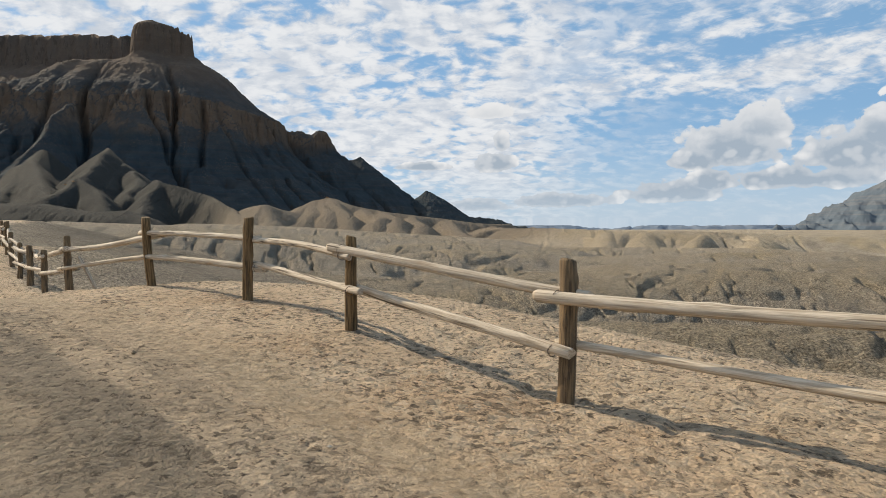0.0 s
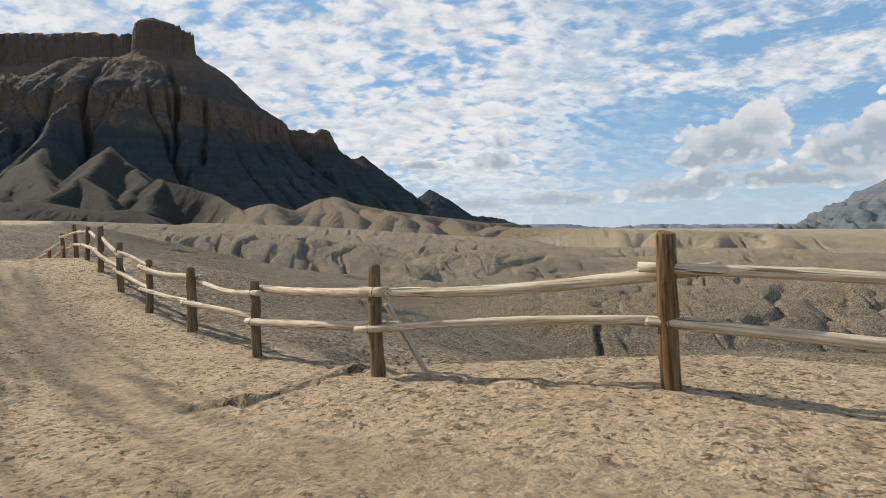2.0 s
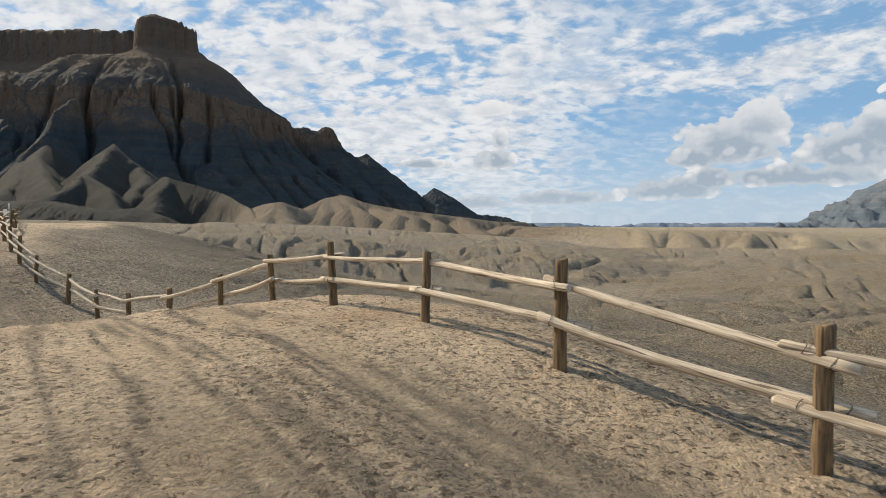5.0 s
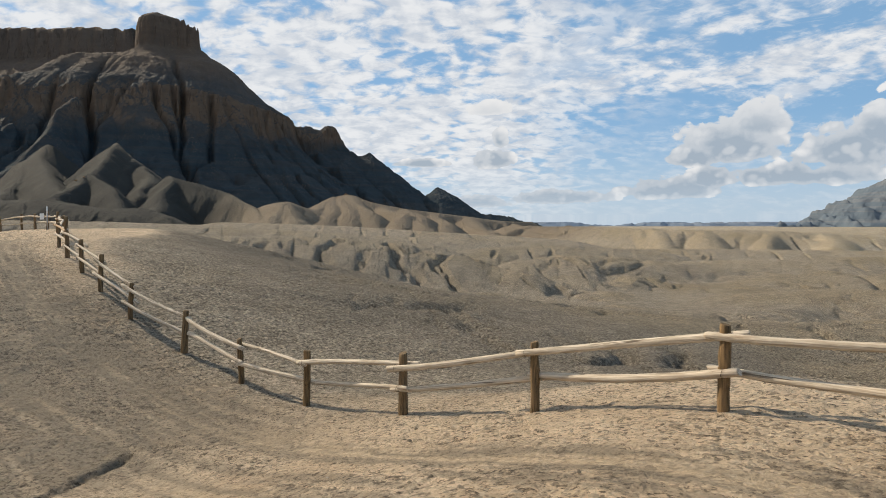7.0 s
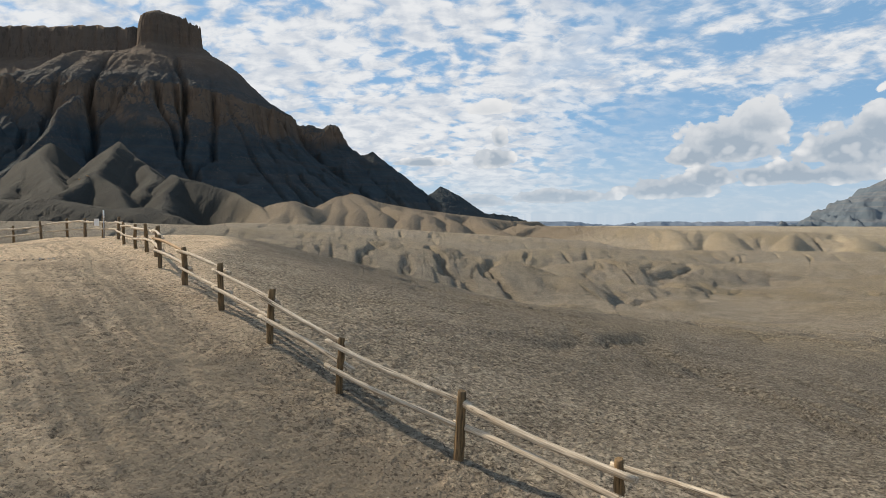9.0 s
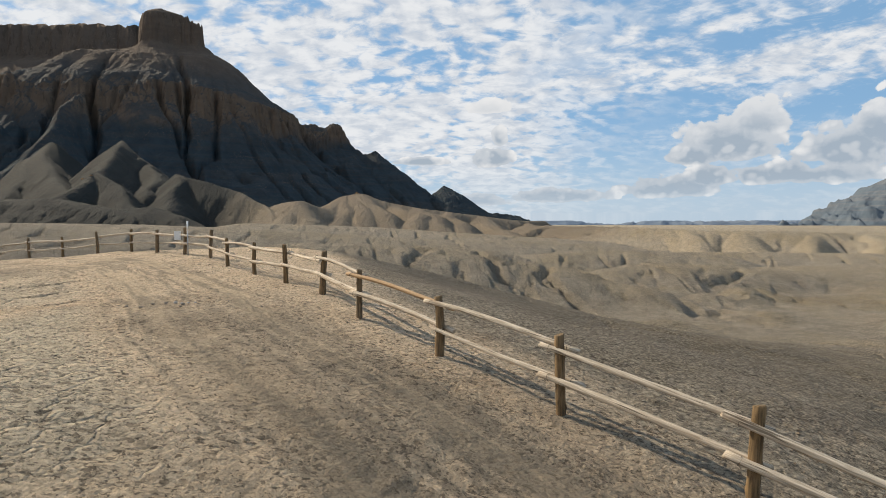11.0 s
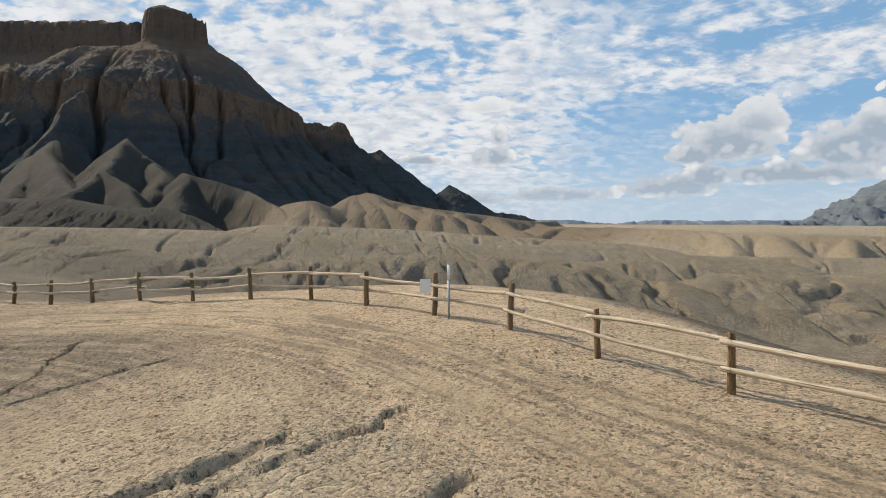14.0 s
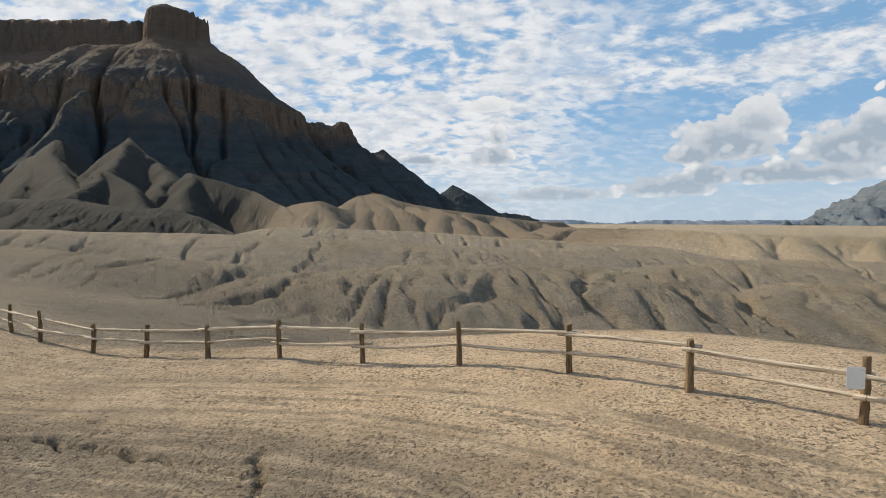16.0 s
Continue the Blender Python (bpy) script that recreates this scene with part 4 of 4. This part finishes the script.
# ---- fence ----
def wood(t, b, dark, light, grain=1.0):
    pos = t.add("ShaderNodeTexCoord").outputs["Object"]
    rnd = t.add("ShaderNodeObjectInfo").outputs["Random"]
    p = t.vec("ADD", pos, t.add("ShaderNodeCombineXYZ", {0: t.math("MULTIPLY", rnd, 37.0), 1: t.math("MULTIPLY", rnd, 11.0), 2: 0.0}).outputs[0])
    fibre = t.noise(t.vec("MULTIPLY", p, (2.5, 55.0, 55.0)), 1.0, 5.0, 0.6, 0.4)
    patch = t.noise(t.vec("MULTIPLY", p, (2.0, 7.0, 7.0)), 1.0, 4.0, 0.6)
    col = t.mix(t.step(fibre, 0.3, 0.7), dark, light)
    col = t.mix(t.math("MULTIPLY", t.step(patch, 0.48, 0.7), 0.6), col, t.mix(0.5, col, (0.30, 0.19, 0.10)))
    col = t.mix(t.math("MULTIPLY", rnd, 0.35), col, t.mix(0.5, col, (0.26, 0.22, 0.18)))
    crack = t.step(t.noise(t.vec("MULTIPLY", p, (1.2, 38.0, 38.0)), 1.0, 2.0, 0.4), 0.64, 0.70)
    col = t.mix(t.math("MULTIPLY", crack, 0.75), col, (0.07, 0.05, 0.035))
    t.put(b.inputs["Base Color"], col)
    b.inputs["Roughness"].default_value = 0.85
    b.inputs["Specular IOR Level"].default_value = 0.2
    hgt = t.math("SUBTRACT", t.math("MULTIPLY", fibre, 0.006), t.math("MULTIPLY", crack, 0.008))
    t.put(b.inputs["Normal"], t.add("ShaderNodeBump", {"Strength": 0.9, "Distance": 1.0, "Height": hgt}).outputs[0])


RAIL = material("bleached_pine", lambda t, b: wood(t, b, (0.33, 0.265, 0.19), (0.68, 0.58, 0.45)))
ORANGE = material("peeling_orange_pine", lambda t, b: wood(t, b, (0.33, 0.20, 0.10), (0.55, 0.37, 0.2)))
POST = material("weathered_brown_post", lambda t, b: wood(t, b, (0.045, 0.03, 0.015), (0.25, 0.16, 0.075)))


def log_mesh(name, length, r0, r1, bend, seed, mat, sides=14, rings=18, chamfer=0.012, knots=5):
    """A peeled log along +x from 0 to length, a little crooked, with knots and rounded ends."""
    rng = np.random.default_rng(seed)
    bm = bmesh.new()
    ks = [(rng.uniform(0.1, 0.9) * length, rng.uniform(0, 2 * math.pi), rng.uniform(0.1, 0.22)) for _ in range(knots)]
    ph = rng.uniform(0, 6.28, 4)
    xs = [0.0] + list(np.linspace(chamfer, length - chamfer, rings)) + [length]
    loops = []
    for i, px in enumerate(xs):
        k = px / length
        r = r0 + (r1 - r0) * k
        if i in (0, len(xs) - 1):
            r *= 0.84
        cy = bend * math.sin(math.pi * k) * math.cos(ph[0]) + 0.25 * bend * math.sin(7 * k + ph[1])
        cz = bend * math.sin(math.pi * k) * math.sin(ph[0]) + 0.25 * bend * math.sin(6 * k + ph[2])
        ring = []
        for a in range(sides):
            an = 2 * math.pi * a / sides
            rr = r * (1 + 0.05 * math.sin(3 * an + ph[3]) + 0.03 * math.sin(5 * an + 4 * k + ph[1]) + 0.05 * math.sin(9 * k + ph[2] + an))
            for kx, ka, kh in ks:
                da = math.atan2(math.sin(an - ka), math.cos(an - ka))
                rr += r * kh * 1.6 * math.exp(-((px - kx) / 0.045) ** 2 - (da / 0.45) ** 2)
            tilt = 0.012 * math.cos(an + ph[0]) if i in (0, len(xs) - 1) else 0
            ring.append(bm.verts.new((px + tilt, cy + rr * math.cos(an), cz + rr * math.sin(an))))
        loops.append(ring)
    for p, q in zip(loops, loops[1:]):
        for a in range(sides):
            bm.faces.new((p[a], p[(a + 1) % sides], q[(a + 1) % sides], q[a])).smooth = True
    bm.faces.new(loops[0][::-1])
    bm.faces.new(loops[-1])
    bmesh.ops.recalc_face_normals(bm, faces=bm.faces)
    me = bpy.data.meshes.new(name)
    bm.to_mesh(me)
    bm.free()
    me.materials.append(mat)
    return me


def put_part(name, me, parent, m, label=""):
    ob = new(name, me)
    ob.parent = parent
    ob.matrix_local = m
    if label:
        tagged(ob, label)
    return ob


def solid(name, bm, mat, smooth_=False):
    for f in bm.faces:
        f.smooth = smooth_
    me = bpy.data.meshes.new(name)
    bm.to_mesh(me)
    bm.free()
    me.materials.append(mat)
    return me


def plain(t, b, colour, rough, metal=0.0):
    pos = t.add("ShaderNodeTexCoord").outputs["Object"]
    n = t.noise(pos, 14.0, 5.0, 0.65)
    t.put(b.inputs["Base Color"], t.mix(n, tuple(c * 0.72 for c in colour), colour))
    t.put(b.inputs["Roughness"], t.math("ADD", rough - 0.1, t.math("MULTIPLY", n, 0.2)))
    b.inputs["Metallic"].default_value = metal


WIRE = material("rusty_tie_wire", lambda t, b: plain(t, b, (0.12, 0.09, 0.07), 0.6, 0.7))
STEEL = material("galvanised_steel", lambda t, b: plain(t, b, (0.42, 0.42, 0.41), 0.5, 0.6))
WHITE = material("white_painted_metal", lambda t, b: plain(t, b, (0.8, 0.8, 0.78), 0.5))

# where each post stands: distance along the flight line and to its side
POSTS = [(-2.9, 4.2), (-0.5, 4.05), (2.21, 3.87), (4.66, 3.9), (6.9, 4.08), (9.4, 3.98), (11.9, 3.59), (14.32, 3.88), (16.7, 4.2), (19.03, 4.52), (21.15, 4.9), (23.4, 5.24), (25.6, 5.67), (28.15, 6.23), (30.4, 6.58), (32.8, 6.78), (35.1, 6.71),
         (37.55, 6.68), (39.75, 6.65), (42.1, 6.6), (44.45, 6.36), (46.5, 6.39), (48.8, 6.68), (51.1, 6.98), (53.5, 7.42), (55.75, 8.31), (58.25, 9.06), (60.75, 9.69), (63.2, 10.24), (65.65, 10.9), (68.13, 11.1), (70.75, 11.19), (73.2, 11.18), (75.75, 10.6)]
posts_at = [(s * ALONG.x + n * ACROSS.x, s * ALONG.y + n * ACROSS.y) for s, n in POSTS]
posts_at += [(-52.3, 59.1), (-54.65, 60.2), (-56.95, 61.2), (-59.2, 62.15), (-61.45, 63.2), (-64.3, 65.0), (-66.6, 66.9), (-68.9, 68.7)]
fence = new("rail_fence")
tagged(fence, "bleached pine rail fence on weathered brown posts, two rails high", "fence")
post_meshes = [log_mesh("post", 1.26 + 0.022 * i, 0.062 + 0.005 * (3 * i % 5), 0.052 + 0.005 * (2 * i % 4), 0.022, 100 + i, POST, rings=22, knots=9) for i in range(9)]
ring = bmesh.new()
loops = []
for i in range(14):
    a = 2 * math.pi * i / 14
    c = Vector((0.012 * math.sin(2 * a), 0.051 * math.cos(a), 0.051 * math.sin(a)))
    o = Vector((0, math.cos(a), math.sin(a)))
    loops.append([ring.verts.new(c + o * 0.0035 * math.cos(q) + Vector((0.0035 * math.sin(q), 0, 0))) for q in (0, 1.57, 3.14, 4.71)])
for p, q in zip(loops, loops[1:] + loops[:1]):
    for k in range(4):
        ring.faces.new((p[k], p[(k + 1) % 4], q[(k + 1) % 4], q[k]))
TIE = solid("wire_tie", ring, WIRE, True)
rng = np.random.default_rng(7)
stands = []
for i, (x, y) in enumerate(posts_at):
    z = float(terrain(np.array([x]), np.array([y]))[0])
    lean = pose(0, 0, 0, rng.normal(0, 1.8), rng.normal(0, 1.8), rng.uniform(0, 360))
    me = post_meshes[int(rng.integers(9))]
    put_part("post", me, fence, Matrix.Translation((x, y, z - 0.36)) @ lean @ pose(0, 0, 0, 0, -90, 0))
    stands.append(Vector((x, y, z)))
for i in range(len(stands) - 1):
    a, b = stands[i], stands[i + 1]          # a nearer the start, b farther on
    run = (b - a).normalized()
    side = Vector((run.y, -run.x, 0)).normalized()     # towards the valley
    for j, hgt in enumerate((0.79, 0.43)):
        sa, sb = (0.095, -0.095) if rng.random() < 0.75 else (-0.095, 0.095)
        p = a + side * sa - run * rng.uniform(0.10, 0.30) + Vector((0, 0, hgt + rng.normal(0, 0.022)))
        q = b + side * sb + run * rng.uniform(0.10, 0.30) + Vector((0, 0, hgt + rng.normal(0, 0.022)))
        length = (q - p).length
        thick = rng.uniform(0.035, 0.047)
        bare = (i, j) == (23, 0)
        me = log_mesh("rail", length, thick, thick * rng.uniform(0.78, 1.15), rng.uniform(0.02, 0.06), 1000 + 10 * i + j, ORANGE if bare else RAIL, rings=24, knots=7)
        m = (q - p).to_track_quat("X", "Z").to_matrix().to_4x4()
        rail = put_part("rail", me, fence, Matrix.Translation(p) @ m, "orange-brown unbleached rail" if bare else "")
        for k in (0.16, length - 0.16):
            put_part("wire_tie", TIE, rail, pose(k, 0, 0, rng.uniform(0, 360), 0, rng.uniform(-12, 12)))

# a stick that props one post from behind
bx, by = posts_at[6]
put_part("brace", log_mesh("brace", 0.95, 0.032, 0.027, 0.02, 77, RAIL, rings=10), fence, Matrix.Translation((bx + 0.05, by + 0.16, stands[6].z + 0.62)) @ Vector((0.42, -0.1, -0.72)).to_track_quat("X", "Z").to_matrix().to_4x4(), "bleached leaning stick")


# ---- marker post and sign ----
def tube(r, h, sides=14):
    bm = bmesh.new()
    bmesh.ops.create_cone(bm, cap_ends=True, segments=sides, radius1=r, radius2=r * 0.97, depth=h, matrix=Matrix.Translation((0, 0, h / 2)))
    return bm


mx, my = -43.5, 52.75
mz = float(terrain(np.array([mx]), np.array([my]))[0])
marker = new("marker_post")
marker.matrix_world = Matrix.Translation((mx, my, mz - 0.06))
tagged(marker, "thin steel marker post with white top beside the fence", "marker post")
put_part("pole", solid("pole", tube(0.028, 1.02), STEEL, True), marker, Matrix())
cap = put_part("sleeve", solid("sleeve", tube(0.034, 0.36), WHITE, True), marker, Matrix.Translation((0, 0, 1.0)), "white sleeve")
put_part("lid", solid("lid", tube(0.030, 0.02), STEEL, True), cap, Matrix.Translation((0, 0, 0.36)))

sx, sy = posts_at[30]
sz = stands[30].z
sign = new("sign")
sign.matrix_world = Matrix.Translation((sx - 0.2, sy - 0.11, sz + 0.58)) @ pose(0, 0, 0, 0, 0, -8)
tagged(sign, "small blank white sign fixed on the fence rail", "sign")
bm = bmesh.new()
bmesh.ops.create_cube(bm, size=1.0, matrix=Matrix.Diagonal((0.27, 0.012, 0.34, 1)) @ Matrix.Translation((0, 0, 0.5)))
bmesh.ops.bevel(bm, geom=[e for e in bm.edges], offset=0.008, segments=2, affect="EDGES")
put_part("panel", solid("panel", bm, WHITE), sign, Matrix())
for dz_ in (0.05, 0.29):
    bm = bmesh.new()
    bmesh.ops.create_cone(bm, cap_ends=True, segments=8, radius1=0.008, radius2=0.006, depth=0.008)
    put_part("bolt", solid("bolt", bm, STEEL), sign, Matrix.Translation((0.09, -0.009, dz_)) @ pose(0, 0, 0, 90))


# ---- loose clods and stones on the verge ----
def scatter(name, count, seed, s_range, o_range, sizes, mat, label, category):
    rng = np.random.default_rng(seed)
    s = rng.uniform(*s_range, count)
    o = rng.uniform(*o_range, count)
    n = o + spline(np.clip(s, -40, 120), COURSE)
    x, y = s * ALONG.x + n * ACROSS.x, s * ALONG.y + n * ACROSS.y
    keep = (perlin(x / 1.1, y / 1.1, 301) + 0.5 * perlin(x / 4, y / 4, 303) > rng.uniform(-0.35, 0.5, count)) & (soil_masks(x, y, x * 0)["wheel"] < 0.45)
    x, y = x[keep], y[keep]
    z = terrain(x, y) - crack_depth(x, y)
    size = rng.lognormal(math.log(sizes[0]), sizes[1], len(x)).clip(0.006, sizes[0] * 3)
    base = np.array([(0, 0, 1), (0.9, 0, 0.25), (0.28, 0.86, 0.25), (-0.73, 0.53, 0.25), (-0.73, -0.53, 0.25), (0.28, -0.86, 0.25), (0, 0, -0.6)])
    tri = [(0, i, i % 5 + 1) for i in range(1, 6)] + [(6, i % 5 + 1, i) for i in range(1, 6)]
    jit = base[None] * rng.uniform(0.6, 1.25, (len(x), 7, 1))
    turn = rng.uniform(0, 6.28, len(x))
    c, q = np.cos(turn)[:, None], np.sin(turn)[:, None]
    px = (jit[..., 0] * c - jit[..., 1] * q) * size[:, None] + x[:, None]
    py = (jit[..., 0] * q + jit[..., 1] * c) * size[:, None] + y[:, None]
    pz = jit[..., 2] * size[:, None] * 0.7 + z[:, None] + size[:, None] * 0.1
    co = np.stack([px, py, pz], -1).reshape(-1, 3)
    faces = (np.array(tri)[None] + 7 * np.arange(len(x))[:, None, None]).reshape(-1, 3)
    me = bpy.data.meshes.new(name)
    me.from_pydata(co.tolist(), [], faces.tolist())
    me.materials.append(mat)
    return tagged(new(name, me), label, category, kind="stuff")


def clod_nodes(t, b):
    rnd = t.add("ShaderNodeNewGeometry").outputs["Random Per Island"]
    pos = t.add("ShaderNodeNewGeometry").outputs["Position"]
    col = t.ramp(rnd, [(0.0, (0.20, 0.155, 0.105)), (0.55, (0.36, 0.28, 0.19)), (0.93, (0.42, 0.33, 0.225)), (1.0, (0.55, 0.5, 0.42))])
    t.put(b.inputs["Base Color"], t.mix(t.noise(pos, 40.0, 3.0), col, t.mix(0.5, col, (0.15, 0.11, 0.08))))
    b.inputs["Roughness"].default_value = 0.95
    b.inputs["Specular IOR Level"].default_value = 0.1


CLOD = material("dry_clods", clod_nodes)
scatter("clods", 26000, 401, (-6, 84), (-9, 3.5), (0.013, 0.4), CLOD, "crumbly dry clay clods and small stones on the verge", "clods")


# ---- a few pale stones on the track ----
def stone_mesh(seed, size):
    rng = np.random.default_rng(seed)
    bm = bmesh.new()
    bmesh.ops.create_icosphere(bm, subdivisions=2, radius=size)
    shift = Vector(rng.uniform(-9, 9, 3))
    for v in bm.verts:
        v.co *= 1 + 0.55 * noise.noise(v.co / size * 1.1 + shift)
        v.co.z *= 0.6
    return bm


PALE = material("pale_limestone", lambda t, b: plain(t, b, (0.5, 0.47, 0.42), 0.9))
DULL = material("dull_clay_stone", lambda t, b: plain(t, b, (0.25, 0.215, 0.175), 0.95))
rng = np.random.default_rng(53)
for k in range(12):
    light = k < 4
    x, y = -38.83 + rng.normal(0, 0.16 if light else 0.45), 41.43 + rng.normal(0, 0.12 if light else 0.35)
    size = rng.uniform(0.022, 0.045)
    z = float(terrain(np.array([x]), np.array([y]))[0])
    stone = new("stone", solid("stone", stone_mesh(700 + k, size), PALE if light else DULL))
    stone.matrix_world = Matrix.Translation((x, y, z + 0.3 * size)) @ pose(0, 0, 0, 0, 0, rng.uniform(0, 360))
    tagged(stone, "small pale rough stone lying on the dirt track" if light else "small dull clay stone lying on the dirt track", "stone", group="stones on the track")


# ---- dry shrubs on the far domes ----
def shrub_mesh(seed, size):
    rng = np.random.default_rng(seed)
    bm = bmesh.new()
    for _ in range(160):
        d = Vector(rng.normal(0, 1, 3))
        d.z = abs(d.z)
        c = d.normalized() * size * rng.uniform(0.35, 1.0)
        c.z *= 0.7
        u, v = Vector(rng.normal(0, 1, 3)).normalized() * size * 0.16, Vector(rng.normal(0, 1, 3)).normalized() * size * 0.07
        bm.faces.new([bm.verts.new(c + q) for q in (-u, v, u, -v)])
    return bm


def stems_mesh(seed, size):
    rng = np.random.default_rng(seed)
    bm = bmesh.new()
    for _ in range(9):
        tip = Vector((rng.normal(0, 0.5), rng.normal(0, 0.5), rng.uniform(0.4, 0.8))) * size
        base = [bm.verts.new(Vector((0.03 * math.cos(a), 0.03 * math.sin(a), -0.1)) * size) for a in (0, 2.1, 4.2)]
        top = bm.verts.new(tip)
        for k in range(3):
            bm.faces.new((base[k], base[(k + 1) % 3], top))
    return bm


def dry(t, b):
    rnd = t.add("ShaderNodeNewGeometry").outputs["Random Per Island"]
    t.put(b.inputs["Base Color"], t.ramp(rnd, [(0.0, (0.16, 0.08, 0.03)), (0.6, (0.30, 0.16, 0.05)), (1.0, (0.26, 0.2, 0.08))]))
    b.inputs["Roughness"].default_value = 0.9


DRY = material("rusty_dry_leaves", dry)
for k, (x, y, size) in enumerate(((-298, 475, 1.7), (-149, 505, 1.6), (-164, 500, 1.3), (-107, 556, 1.8), (-288, 468, 1.2))):
    z = float(terrain(np.array([x]), np.array([y]))[0])
    shrub = new("shrub")
    shrub.matrix_world = Matrix.Translation((x, y, z))
    tagged(shrub, "small rusty dry desert shrub on a clay dome", "shrub", group="dry shrubs")
    put_part("foliage", solid("foliage", shrub_mesh(500 + k, size), DRY), shrub, Matrix())
    put_part("stems", solid("stems", stems_mesh(600 + k, size), POST), shrub, Matrix())
